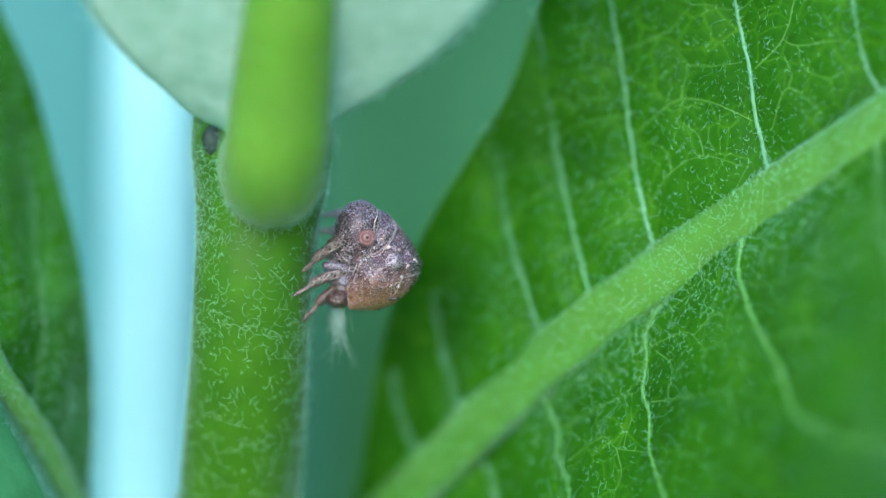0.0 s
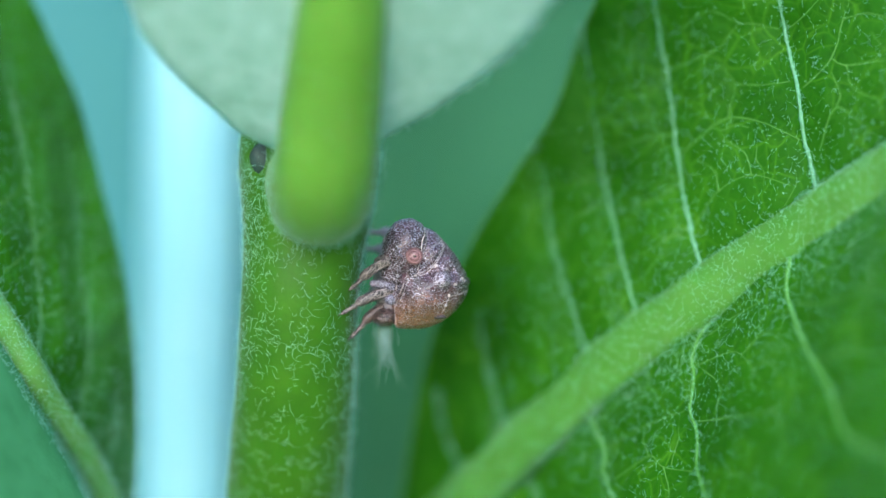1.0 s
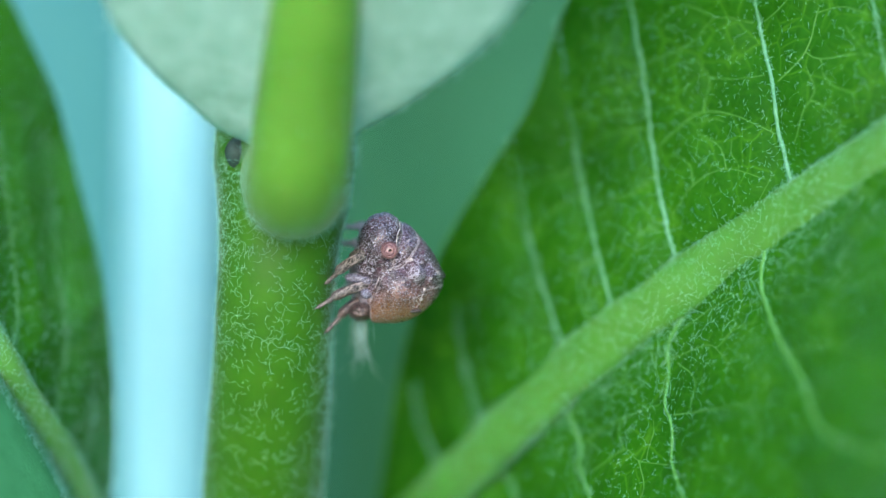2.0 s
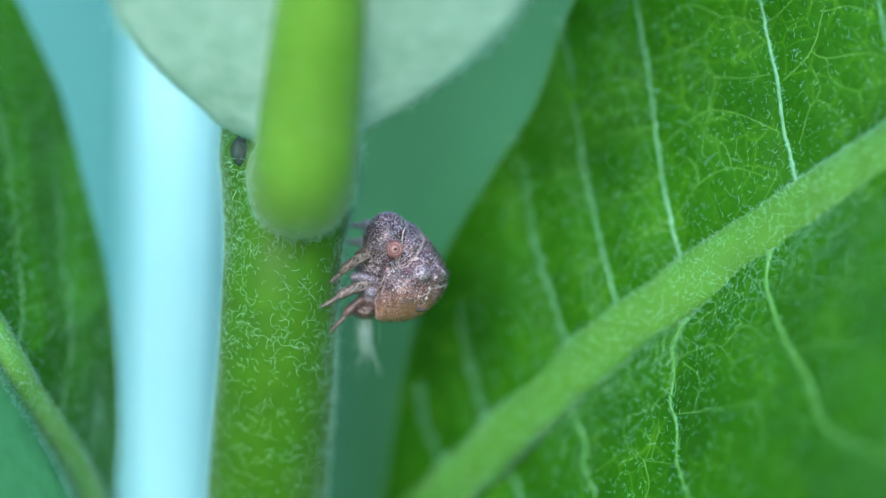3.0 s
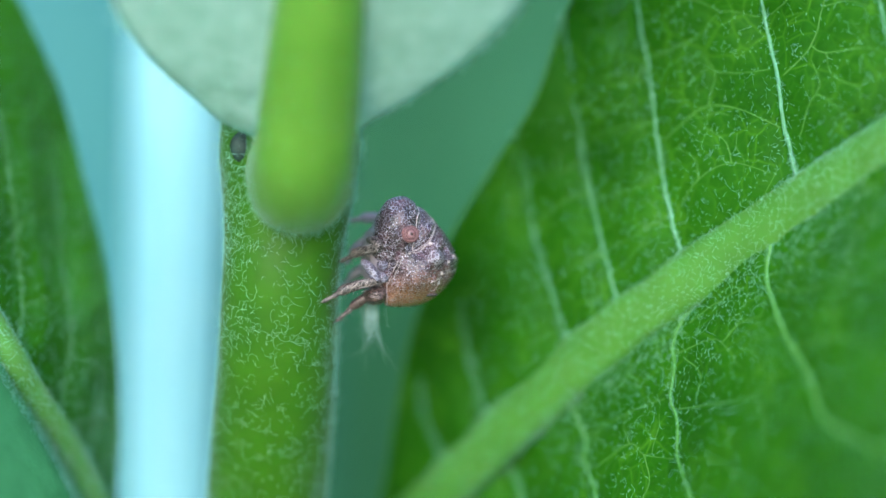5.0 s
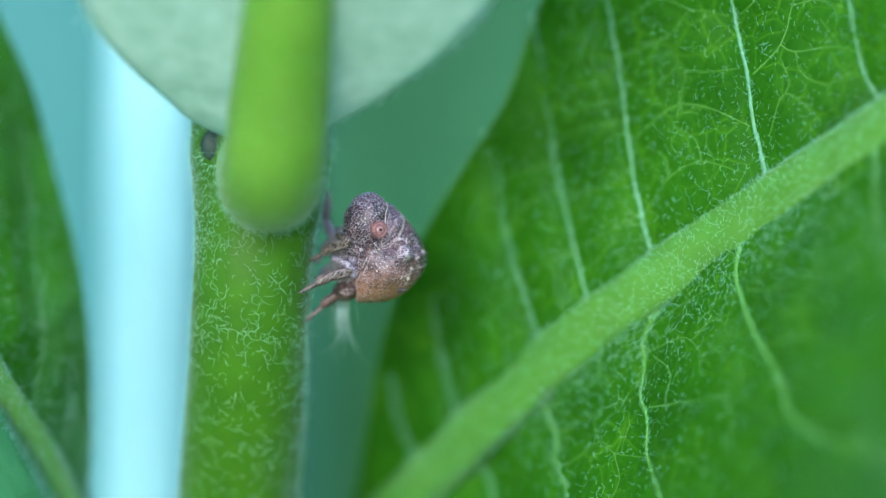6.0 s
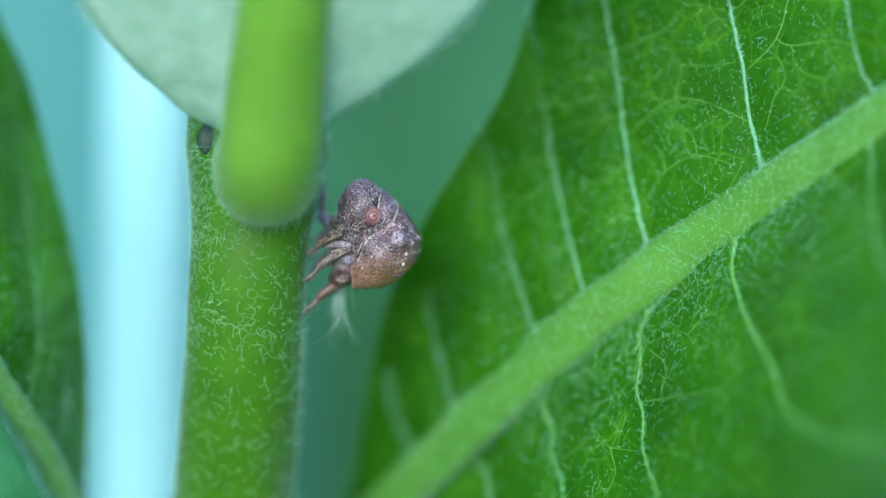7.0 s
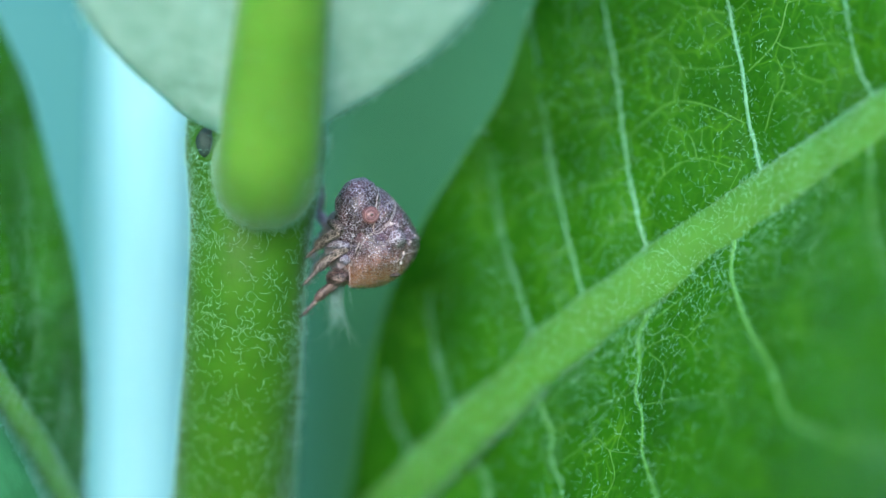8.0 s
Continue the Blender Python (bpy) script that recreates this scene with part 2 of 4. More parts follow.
def hairs(name, roots, ways, lengths, radius, parent, bend=0.8, segments=5, seed=1, material=None, label="", axes=None, curl=False):
    """Many fine curled hairs as one mesh: each is a three-sided tapering tube that bends at random."""
    rng = np.random.default_rng(seed)
    n = len(roots)
    p = np.array(roots, float)
    w = np.array(ways, float)
    w /= np.linalg.norm(w, axis=1)[:, None] + 1e-12
    axis = rng.normal(size=(n, 3)) if axes is None else np.array(axes, float)
    turn = rng.normal(0, bend, n) / segments * 2
    if curl:
        turn = np.sign(turn) * bend * rng.uniform(0.25, 1.5, n) / segments * 2
    step = np.array(lengths)[:, None] / segments
    verts = np.zeros((n, segments + 1, 3, 3))
    for i in range(segments + 1):
        a = np.cross(w, axis)
        a /= np.linalg.norm(a, axis=1)[:, None] + 1e-12
        b = np.cross(w, a)
        rad = radius * (1 - 0.75 * (i / segments) ** 2)
        for k in range(3):
            ang = 2 * math.pi * k / 3
            verts[:, i, k] = p + rad * (math.cos(ang) * a + math.sin(ang) * b)
        p = p + w * step
        side = np.cross(axis, w)
        side /= np.linalg.norm(side, axis=1)[:, None] + 1e-12
        w = w * np.cos(turn)[:, None] + side * np.sin(turn)[:, None]
        axis = axis + rng.normal(0, 0.25 if axes is None else 0.12, (n, 3))
    per = (segments + 1) * 3
    quad = [(i * 3 + k, i * 3 + 3 + k, i * 3 + 3 + (k + 1) % 3, i * 3 + (k + 1) % 3) for i in range(segments) for k in range(3)]
    faces = (np.arange(n)[:, None, None] * per + np.array(quad)[None]).reshape(-1, 4)
    ob = link_mesh(name, verts.reshape(-1, 3), faces.tolist(), material or HAIR, parent, label)
    return tagged(ob, kind="stuff")


def away(points, line):
    """Distance of each (x, z) of points from a polyline."""
    best = np.full(len(points), 1e9)
    for a, b in zip(line[:-1], line[1:]):
        ab = b - a
        t = np.clip(((points - a) @ ab) / (ab @ ab + 1e-12), 0, 1)
        best = np.minimum(best, np.linalg.norm(points - a - t[:, None] * ab, axis=1))
    return best


def thing(name, label, category, group="", kind=""):
    return tagged(new(name), label, category, group, kind)


# ---- ground and distance ----
def ground():
    n = 48
    verts, faces = [], []
    for i in range(n + 1):
        for j in range(n + 1):
            u, v = (2 * i / n - 1), (2 * j / n - 1)
            x, y = 900 * u ** 5 + 4 * u, 900 * v ** 5 + 4 * v
            verts.append((x, y, -0.42 + 0.02 * noise.noise((x * 2, y * 2, 0.3))))
    for i in range(n):
        for j in range(n):
            faces.append((i * (n + 1) + j, (i + 1) * (n + 1) + j, (i + 1) * (n + 1) + j + 1, i * (n + 1) + j + 1))
    return tagged(link_mesh("ground", verts, faces, SOIL), "unseen grassy green meadow ground, paled to bounce fill light", "ground", kind="structure")


def backdrop():
    """A far hedge, curved round the back of the place, out of focus."""
    verts, faces = [], []
    n = 40
    for i in range(n + 1):
        a = radians(-75 + 150 * i / n)
        for j in range(9):
            r = 1.7 + 0.12 * noise.noise((i * 0.7, j * 0.9, 2.0))
            verts.append((r * math.sin(a), r * math.cos(a), -0.45 + 0.16 * j))
    for i in range(n):
        for j in range(8):
            faces.append((i * 9 + j, (i + 1) * 9 + j, (i + 1) * 9 + j + 1, i * 9 + j + 1))
    return tagged(link_mesh("backdrop", verts, faces, FAR), "blurred dark teal green meadow growth far behind", "backdrop", kind="structure")


def far_foliage():
    """Loose leaves of the meadow behind, each a bent pointed blade."""
    rng = random.Random(8)
    verts, faces = [], []
    for _ in range(900):
        d = rng.uniform(0.95, 1.55)
        c = Vector((rng.uniform(-0.75, 0.75), d, rng.uniform(-0.42, 0.42)))
        turn = Euler((rng.uniform(-0.5, 0.9), rng.uniform(-1.2, 1.2), rng.uniform(-0.8, 0.8))).to_matrix()
        length, width = rng.uniform(0.05, 0.11), rng.uniform(0.014, 0.03)
        base = len(verts)
        for i in range(6):
            t = i / 5
            half = width * math.sin(math.pi * min(0.98, 0.08 + t * 0.92)) ** 0.8
            for s in (-1, 0, 1):
                verts.append(c + turn @ Vector((s * half, 0.02 * t * t - 0.004 * (s == 0), length * (t - 0.5))))
        for i in range(5):
            for s in range(2):
                k = base + i * 3 + s
                faces.append((k, k + 1, k + 4, k + 3))
    ob = link_mesh("meadow_foliage", verts, faces, FAR_LEAF)
    return tagged(ob, "blurred green meadow leaves behind the plant", "foliage", kind="stuff")


def pale_stem():
    """The pale stem of a neighbouring plant, well behind the hopper's stem."""
    plant = thing("plant_stem", "pale blue green out-of-focus stem of a neighbouring plant", "stem")
    path = curve([at(-12.85 + 0.022 * z, z, 27) for z in range(-360, 76, 15)], 3)
    radii = np.interp(np.linspace(-360, 75, len(path)), [-360, -12, 6, 75], [2.5, 2.3, 2.6, 2.7]) * 0.001
    v, f = tube(path, radii, 20)
    link_mesh("stem", v, f, PALE_STEM, plant)
    for side, high in ((-1, 46), (1, 46)):
        tip = [at(-12.2 + side * (1 + 16 * t), high + 22 * t - 10 * t * t, 27 - 6 * t) for t in np.linspace(0, 1, 9)]
        verts, faces = [], []
        for i, q in enumerate(tip):
            half = 5.5 * math.sin(math.pi * min(0.97, 0.05 + i / 8)) * 0.001
            for s in (-1, -0.5, 0, 0.5, 1):
                verts.append(q + Vector((0, s * half, 0.0012 * s * s)))
        for i in range(8):
            for s in range(4):
                k = i * 5 + s
                faces.append((k, k + 1, k + 6, k + 5))
        link_mesh("leaf", verts, faces, PALE_STEM, plant)
    return plant


def broad_leaf():
    """A broad pale leaf blade standing far behind, seen as a lighter haze of colour."""
    plant = thing("broad_leaf_plant", "pale teal out-of-focus broad-leaved plant behind the stems", "plant")
    verts, faces = [], []
    for i in range(25):
        t = i / 24
        half = 46 * math.sin(math.pi * min(0.985, 0.12 + 0.88 * t)) ** 0.6
        for j in range(9):
            s = j / 4 - 1
            verts.append(mm(-72 + s * half + 6 * t, 300 + 10 * s * s + 30 * (t - 0.5) ** 2, -180 + 400 * t))
    for i in range(24):
        for j in range(8):
            k = i * 9 + j
            faces.append((k, k + 1, k + 10, k + 9))
    blade = link_mesh("blade", verts, faces, PALE_LEAF, plant)
    solid = blade.modifiers.new("thickness", "SOLIDIFY")
    solid.thickness = 0.0006
    v, f = tube(curve([mm(-80, 302, -430), mm(-76, 305, -300), mm(-73, 303, -150), mm(-70, 300, 0)], 8), np.linspace(3.2, 1.5, 25) * 0.001, 10)
    link_mesh("stalk", v, f, PALE_LEAF, plant)
    return plant


ground()
backdrop()
far_foliage()
pale_stem()
broad_leaf()

# ---- the milkweed ----
milkweed = thing("milkweed_plant", "green hairy milkweed plant with broad veined leaves", "plant")

STEM_LINE = [(-7.6, -60, 14, 3.1), (-9.35, -18, 6.6, 2.75), (-9, -11.025, 4.4, 2.65), (-8.8, -7.975, 2.9, 2.638), (-8.6, -5.225, 1.4, 2.6), (-8.425, -1.475, 0.15, 2.575), (-8.225, 1.025, 0, 2.675), (-8.05, 3.275, 0, 2.975), (-8, 5.275, 0, 3.075), (-7.9, 12, 0.6, 2.6), (-7.6, 60, 2.0, 2.2)]


def stem():
    rows = curve([(x, z, d, r) for x, z, d, r in STEM_LINE], 14)
    rows = np.vstack([[(-8.0, -425, 0, 4.0)], rows])
    path = [at(x, z, d) for x, z, d, r in rows]
    radii = [r * 0.001 * (1 + d / REACH) for x, z, d, r in rows]
    v, f = tube(path, radii, 48)
    body = link_mesh("stem", v, f, STEM, milkweed, "bright green round stem covered in short curled white hairs")
    rng = np.random.default_rng(3)
    roots, ways, lengths, outs = [], [], [], []
    for k in range(5000):
        z = rng.uniform(-15, 7)
        if z > -2.5 and rng.random() < 0.4:
            z = rng.uniform(-14, -2)
        x = np.interp(z, rows[:, 1], rows[:, 0])
        r, d = np.interp(z, rows[:, 1], rows[:, 3]), np.interp(z, rows[:, 1], rows[:, 2])
        a = rng.uniform(-math.pi + 0.3, -0.3)
        if k % 2 == 0 and z < -3 and rng.random() < 0.55:
            continue
        if k % 2:
            a = -rng.normal(0.10, 0.28) if rng.random() < 0.62 else -math.pi + rng.normal(0.22, 0.34)
        lean = np.interp(z + 0.5, rows[:, 1], rows[:, 2]) - np.interp(z - 0.5, rows[:, 1], rows[:, 2])
        back = np.array((0, 1, -lean)) / math.hypot(1, lean)
        out = np.array((math.cos(a), 0, 0)) + back * math.sin(a)
        roots.append(np.array(at(x, z, d)) + out * (r * (1 + d / REACH) - 0.01) * 0.001)
        along = (np.array((-math.sin(a), 0, 0)) + back * math.cos(a)) * rng.normal(0, 0.7)
        outs.append(out)
        ways.append(out * rng.uniform(0.12, 0.45) + along + np.array((0, lean, 1.0)) * rng.normal(-0.25, 1.3))
        lengths.append((0.22 + 0.55 * rng.random() ** 1.7) * 0.001)
    # thick down beside the axil, and a few long strays on both edges there
    for k in range(2600):
        z, a = rng.uniform(-0.5, 6.0), -math.pi + rng.uniform(-0.1, 0.95)
        if k > 700:
            # extra hairs crowd the right edge to stand in for its bright backlit rim
            z, a = rng.uniform(-13, 3), rng.normal(-0.05, 0.16)
        if k < 16:
            z, a = 4.3 + 0.8 * rng.random(), rng.normal(0, 0.1)
        elif k < 34:
            z, a = 4.2 + 1.6 * rng.random(), -math.pi + rng.normal(0, 0.1)
        x, r, d = (np.interp(z, rows[:, 1], rows[:, c]) for c in (0, 3, 2))
        out = np.array((math.cos(a), math.sin(a), 0))
        roots.append(np.array(at(x, z, d)) + out * (r * (1 + d / REACH) - 0.01) * 0.001)
        outs.append(out if k > 33 else np.array((0.2, 1.0, 0.2)))
        ways.append(out * (0.3 if k > 33 else 1.2) + rng.normal(0, 0.6, 3))
        lengths.append((0.15 + 0.3 * rng.random() if k > 33 else 0.5 + 0.4 * rng.random()) * 0.001)
    hairs("hair", roots, ways, lengths, 0.0000068, body, 1.4, 9, 4, label="short curled white hairs on the stem", axes=outs, curl=True)
    return body


def stalk():
    """The stalk of the leaf that leans towards the camera: it swells out of the node and rises."""
    spine = [(-7.7, 4.3, 0), (-7.65, 3.65, -2.8), (-7.55, 3.3, -5.0), (-7.4, 4.55, -6.8), (-7.175, 6.775, -7.8), (-6.95, 9.025, -8.9), (-6.725, 11.275, -9.9), (-6.35, 16.025, -11.9), (-5.975, 21.525, -14)]
    width = [2.25, 2.32, 2.3, 2.25, 2.2, 2.12, 2.0, 1.7, 1.2]
    path = curve([(*at(x, z, d), w * 0.001 * (1 + d / REACH)) for (x, z, d), w in zip(spine, width)], 8)
    v, f = tube(path[:, :3], path[:, 3], 40)
    ob = link_mesh("leaf_stalk", v, f, STALK, milkweed, "thick yellow green leaf stalk bending up from the node")
    rng = np.random.default_rng(8)
    roots, ways, lengths = [], [], []
    v = np.array([tuple(q) for q in v])
    for _ in range(500):
        k = rng.integers(0, min(len(v) - 2, 40 * 44))
        centre = path[k // 40, :3]
        out = v[k] - centre
        out /= np.linalg.norm(out) + 1e-12
        roots.append(v[k] + rng.normal(0, 0.00006, 3))
        ways.append(out * 0.5 + rng.normal(0, 0.6, 3))
        lengths.append(rng.uniform(0.15, 0.4) * 0.001)
    for _ in range(1500):
        k = rng.integers(40 * 15, 40 * 30)
        out = v[k] - path[k // 40, :3]
        out /= np.linalg.norm(out) + 1e-12
        if abs(out[1]) > 0.5 or out[2] > 0.6:
            continue
        roots.append(v[k] + rng.normal(0, 0.00008, 3))
        ways.append(out * 0.8 + rng.normal(0, 0.5, 3))
        lengths.append(rng.uniform(0.12, 0.3) * 0.001)
    # a short fur rings the foot of the stalk
    for _ in range(900):
        k = rng.integers(40 * 11, 40 * 19)
        out = v[k] - path[k // 40, :3]
        out /= np.linalg.norm(out) + 1e-12
        if out[2] > -0.3:
            continue
        roots.append(v[k] + rng.normal(0, 0.00008, 3))
        ways.append(out * 0.9 + rng.normal(0, 0.4, 3))
        lengths.append(rng.uniform(0.08, 0.2) * 0.001)
    hairs("hair", roots, ways, lengths, 0.000009, ob, 1.6, 4, 9)
    return ob


def under_leaf():
    """The pale under side of the leaf that the thick stalk carries."""
    left = curve([(-7.85, 4.475), (-8.975, 5.025), (-10.975, 5.95), (-12.1, 6.9), (-13.6, 8.15), (-14.975, 9.65), (-15.85, 11.025), (-16.6, 14.025), (-15.85, 18.525), (-12.1, 25.025), (-5.975, 31.025)], 8)
    right = curve([(-7.1, 3.775), (-5.975, 5.025), (-4.8, 5.825), (-3.1, 6.775), (-1.35, 7.9), (0.4, 9.225), (2.1, 11.025), (4.15, 14.025), (4.4, 18.525), (0.4, 25.025), (-5.975, 31.025)], 8)
    verts, faces = [], []
    m = 26
    for a, b in zip(left, right):
        for j in range(m + 1):
            t = j / m
            x, z = a * (1 - t) + b * t
            d = -4.5 - 0.85 * (z - 5.0) + 0.9 * (2 * t - 1) ** 2 - 0.5 * (2 * t - 1)
            d += 0.10 * noise.noise((x * 0.8, z * 0.8, 1.0)) + 0.05 * noise.noise((x * 2.4, z * 2.4, 4.0))
            verts.append(at(x, z, d))
    n = len(left)
    for i in range(n - 1):
        for j in range(m):
            k = i * (m + 1) + j
            faces.append((k, k + 1, k + m + 2, k + m + 1))
    ob = link_mesh("leaf", verts, faces, UNDER, milkweed, "pale downy under side of a milkweed leaf")
    solid = ob.modifiers.new("thickness", "SOLIDIFY")
    solid.thickness, solid.offset = 0.00014, 0
    rng = np.random.default_rng(12)
    roots, ways, lengths = [], [], []
    for _ in range(2600):
        i, j = rng.integers(0, 48), rng.integers(0, m)
        if rng.random() < 0.3:
            j = 0 if rng.random() < 0.5 else m
        p = np.array(verts[i * (m + 1) + j]) * 0.5 + np.array(verts[(i + 1) * (m + 1) + j]) * 0.5
        roots.append(p + np.array((rng.normal(0, 0.0002), -0.00018, 0)))
        ways.append((rng.normal(0, 0.7), -0.5, rng.normal(-0.3, 0.7)))
        lengths.append(rng.uniform(0.15, 0.4) * 0.001)
    hairs("hair", roots, ways, lengths, 0.000008, ob, 1.2, 3, 14)
    return ob


def shaded_axil():
    """A small bud in the axil, coloured nearly black for the shadowed hollow, ringed with blue grey down."""
    c = at(-10.15, 4.85, -2.35)
    verts, faces = [], []
    for i in range(13):
        t = i / 12
        h = 0.28 * math.sin(0.5 * math.pi * t) * 0.001
        rr = 0.0005 * math.cos(0.5 * math.pi * t)
        for j in range(18):
            a = 2 * math.pi * j / 18
            wob = 1 + 0.2 * noise.noise((math.cos(a) * 2, math.sin(a) * 2, t * 3))
            verts.append(c + Vector((rr * wob * math.cos(a), -h, rr * 1.3 * wob * math.sin(a))))
    for i in range(12):
        for j in range(18):
            k = (j + 1) % 18
            faces.append((i * 18 + j, i * 18 + k, (i + 1) * 18 + k, (i + 1) * 18 + j))
    ob = link_mesh("shaded_axil_bud", verts, faces, SHADED_BUD, milkweed, "small blue green bud darkened for the shadow in the leaf axil")
    rng = np.random.default_rng(21)
    roots, ways, lengths = [], [], []
    for _ in range(30):
        a = rng.uniform(0, 2 * math.pi)
        roots.append(np.array(c) + np.array((0.0006 * math.cos(a), -0.0002, 0.0009 * math.sin(a))))
        ways.append((math.cos(a) * 0.4 + rng.normal(0, 0.5), -0.5, math.sin(a) * 0.4 + rng.normal(0, 0.5)))
        lengths.append(rng.uniform(0.3, 0.7) * 0.001)
    hairs("hair", roots, ways, lengths, 0.00001, ob, 1.5, 5, 22)
    return ob


class Leaf:
    """A leaf blade on a slope: depth(x, z) gives the slope; veins sink lines into it."""

    def __init__(self, slope, mid):
        self.slope, self.mid = slope, curve(mid, 10)
        self.lines = []

    def vein(self, points, start, end, wave=0.06, fine=False):
        line = curve(points, 7)
        for i in range(1, len(line)):
            line[i] += (wave * noise.noise((i * 0.45, len(self.lines) * 3.1, 0)), 0.4 * wave * noise.noise((i * 0.5, len(self.lines) * 5.7, 9)))
        self.lines.append((line, start, end, fine))

    def depth(self, points):
        d = self.slope(points)
        strong = np.full(len(points), 1e9)
        weak = np.full(len(points), 1e9)
        for line, start, end, fine in self.lines + [(self.mid, 1, 1, False)]:
            near = away(points, line)
            if fine:
                weak = np.minimum(weak, near)
            else:
                strong = np.minimum(strong, near)
        d = d - 0.42 * (1 - np.exp(-(strong / 0.9) ** 2)) - 0.10 * (1 - np.exp(-(weak / 0.35) ** 2))
        ripple = np.array([noise.noise((x * 0.9, z * 0.9, 3.0)) * 0.05 + noise.noise((x * 0.25, z * 0.25, 7.0)) * 0.5 for x, z in points])
        return d + ripple

    def place(self, points, lift=0.0):
        d = self.depth(points) - lift
        return [at(x, z, dd) for (x, z), dd in zip(points, d)]

    def blade(self, edges, material, label, across=70, steps=10):
        """edges: the two margins, point for point beside the midrib."""
        mid = self.mid
        cols = []
        for edge in edges:
            e = curve(edge, steps)
            fac = np.linspace(0, len(e) - 1, len(mid))
            e = np.stack([np.interp(fac, np.arange(len(e)), e[:, k]) for k in (0, 1)], 1)
            cols.append(e)
        t = np.linspace(-1, 1, 2 * across + 1)
        fine = np.linspace(0, len(mid) - 1, self.rows)
        pick = lambda arr: np.stack([np.interp(fine, np.arange(len(arr)), arr[:, k]) for k in (0, 1)], 1)
        m, a, b = pick(mid), pick(cols[0]), pick(cols[1])
        grid = np.concatenate([m[:, None] + (a - m)[:, None] * np.clip(-t, 0, 1)[None, :, None] + (b - m)[:, None] * np.clip(t, 0, 1)[None, :, None]], 0)
        n, k = grid.shape[:2]
        flat = grid.reshape(-1, 2)
        verts = self.place(flat)
        idx = np.arange(n * k).reshape(n, k)
        faces = np.stack([idx[:-1, :-1], idx[:-1, 1:], idx[1:, 1:], idx[1:, :-1]], -1).reshape(-1, 4).tolist()
        self.ob = link_mesh("leaf", verts, faces, material, milkweed, label)
        solid = self.ob.modifiers.new("thickness", "SOLIDIFY")
        solid.thickness, solid.offset = 0.00028, -1
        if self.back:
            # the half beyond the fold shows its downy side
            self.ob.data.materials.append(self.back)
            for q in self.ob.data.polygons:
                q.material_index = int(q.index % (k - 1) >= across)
        self.grid = grid
        return self.ob

    rows, back = 240, None

    def build_veins(self):
        for line, start, end, fine in self.lines:
            r = np.linspace(start, end, len(line)) * 0.001
            r *= [1 + 0.22 * noise.noise((k * 0.35, start * 90, line[0][0])) for k in range(len(line))]
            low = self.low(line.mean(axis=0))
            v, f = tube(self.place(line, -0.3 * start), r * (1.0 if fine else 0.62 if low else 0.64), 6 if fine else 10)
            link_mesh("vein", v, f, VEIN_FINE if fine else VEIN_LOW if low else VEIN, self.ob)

    def net(self, box, cell, radius, seed, keep=0.8):
        """The finest veinlets: an uneven mesh of cells over the part of the blade inside box, as one mesh."""
        rng = random.Random(seed)
        x0, x1, z0, z1 = box
        spots, verts, faces = {}, [], []

        def spot(i, j):
            # corners of a honeycomb, shaken
            if (i, j) not in spots:
                spots[i, j] = (x0 + cell * 0.75 * i + rng.uniform(-0.3, 0.3) * cell,
                               z0 + cell * 0.9 * (j + 0.25 * (1 if (i + j) % 2 else -1)) + rng.uniform(-0.3, 0.3) * cell)
            return spots[i, j]

        for i in range(int((x1 - x0) / cell / 0.75)):
            for j in range(int((z1 - z0) / cell / 0.9)):
                ends = [(i, j + 1)] if (i + j) % 2 else []
                for k in ends + [(i + 1, j)]:
                    a, b = np.array(spot(i, j)), np.array(spot(*k))
                    if rng.random() > keep or not self.inside((a + b) / 2):
                        continue
                    mid = (a + b) / 2 + np.array((rng.uniform(-0.15, 0.15), rng.uniform(-0.15, 0.15))) * cell
                    line = curve([a, mid, b], 2)
                    v, f = tube(self.place(line, -0.3 * radius), np.full(len(line), radius * 0.001), 4, False)
                    base = len(verts)
                    verts += [tuple(q) for q in v]
                    faces += [tuple(n + base for n in q) for q in f]
        return tagged(link_mesh("veinlet_net", verts, faces, VEIN_FINE, self.ob), kind="stuff")

    def low(self, p):
        return False

    def inside(self, p):
        return True

    def rib(self, radii, lift, label, flat=0.42, material=None):
        r = np.interp(np.linspace(0, 1, len(self.mid)), np.linspace(0, 1, len(radii)), radii)
        spine = [at(x, z, d - lift) for (x, z), d in zip(self.mid, self.slope(self.mid))]
        v, f = tube(spine, r * 0.001, 28)
        v = np.array([tuple(q) for q in v])
        e = np.array([[0.0, 0.0], [0.1, 0.0], [0.0, 0.1]]) + self.mid[len(self.mid) // 2]
        h = self.slope(e)
        n = np.array((-(h[1] - h[0]) * 10, 1.0, -(h[2] - h[0]) * 10))
        n /= np.linalg.norm(n)
        core = np.vstack([np.repeat(np.array([tuple(q) for q in spine]), 28, 0), [tuple(spine[0])], [tuple(spine[-1])]])
        off = v - core
        v = core + off - (off @ n)[:, None] * n[None] * (1 - flat)
        ob = link_mesh("midrib", v, f, material or RIB, self.ob, label)
        return ob, np.array([tuple(q) for q in v]), np.array([tuple(q) for q in spine])

    def down(self, box, count, seed, size=(0.15, 0.40), near_lines=0.2, where=None):
        """Fine hairs over the part of the blade inside box (x0, x1, z0, z1)."""
        rng = np.random.default_rng(seed)
        flat = self.grid.reshape(-1, 2)
        ok = (flat[:, 0] > box[0]) & (flat[:, 0] < box[1]) & (flat[:, 1] > box[2]) & (flat[:, 1] < box[3])
        pool = flat[ok]
        if where:
            pool = pool[where(pool)]
        spots = pool[rng.integers(0, len(pool), count)] + rng.normal(0, 0.12, (count, 2))
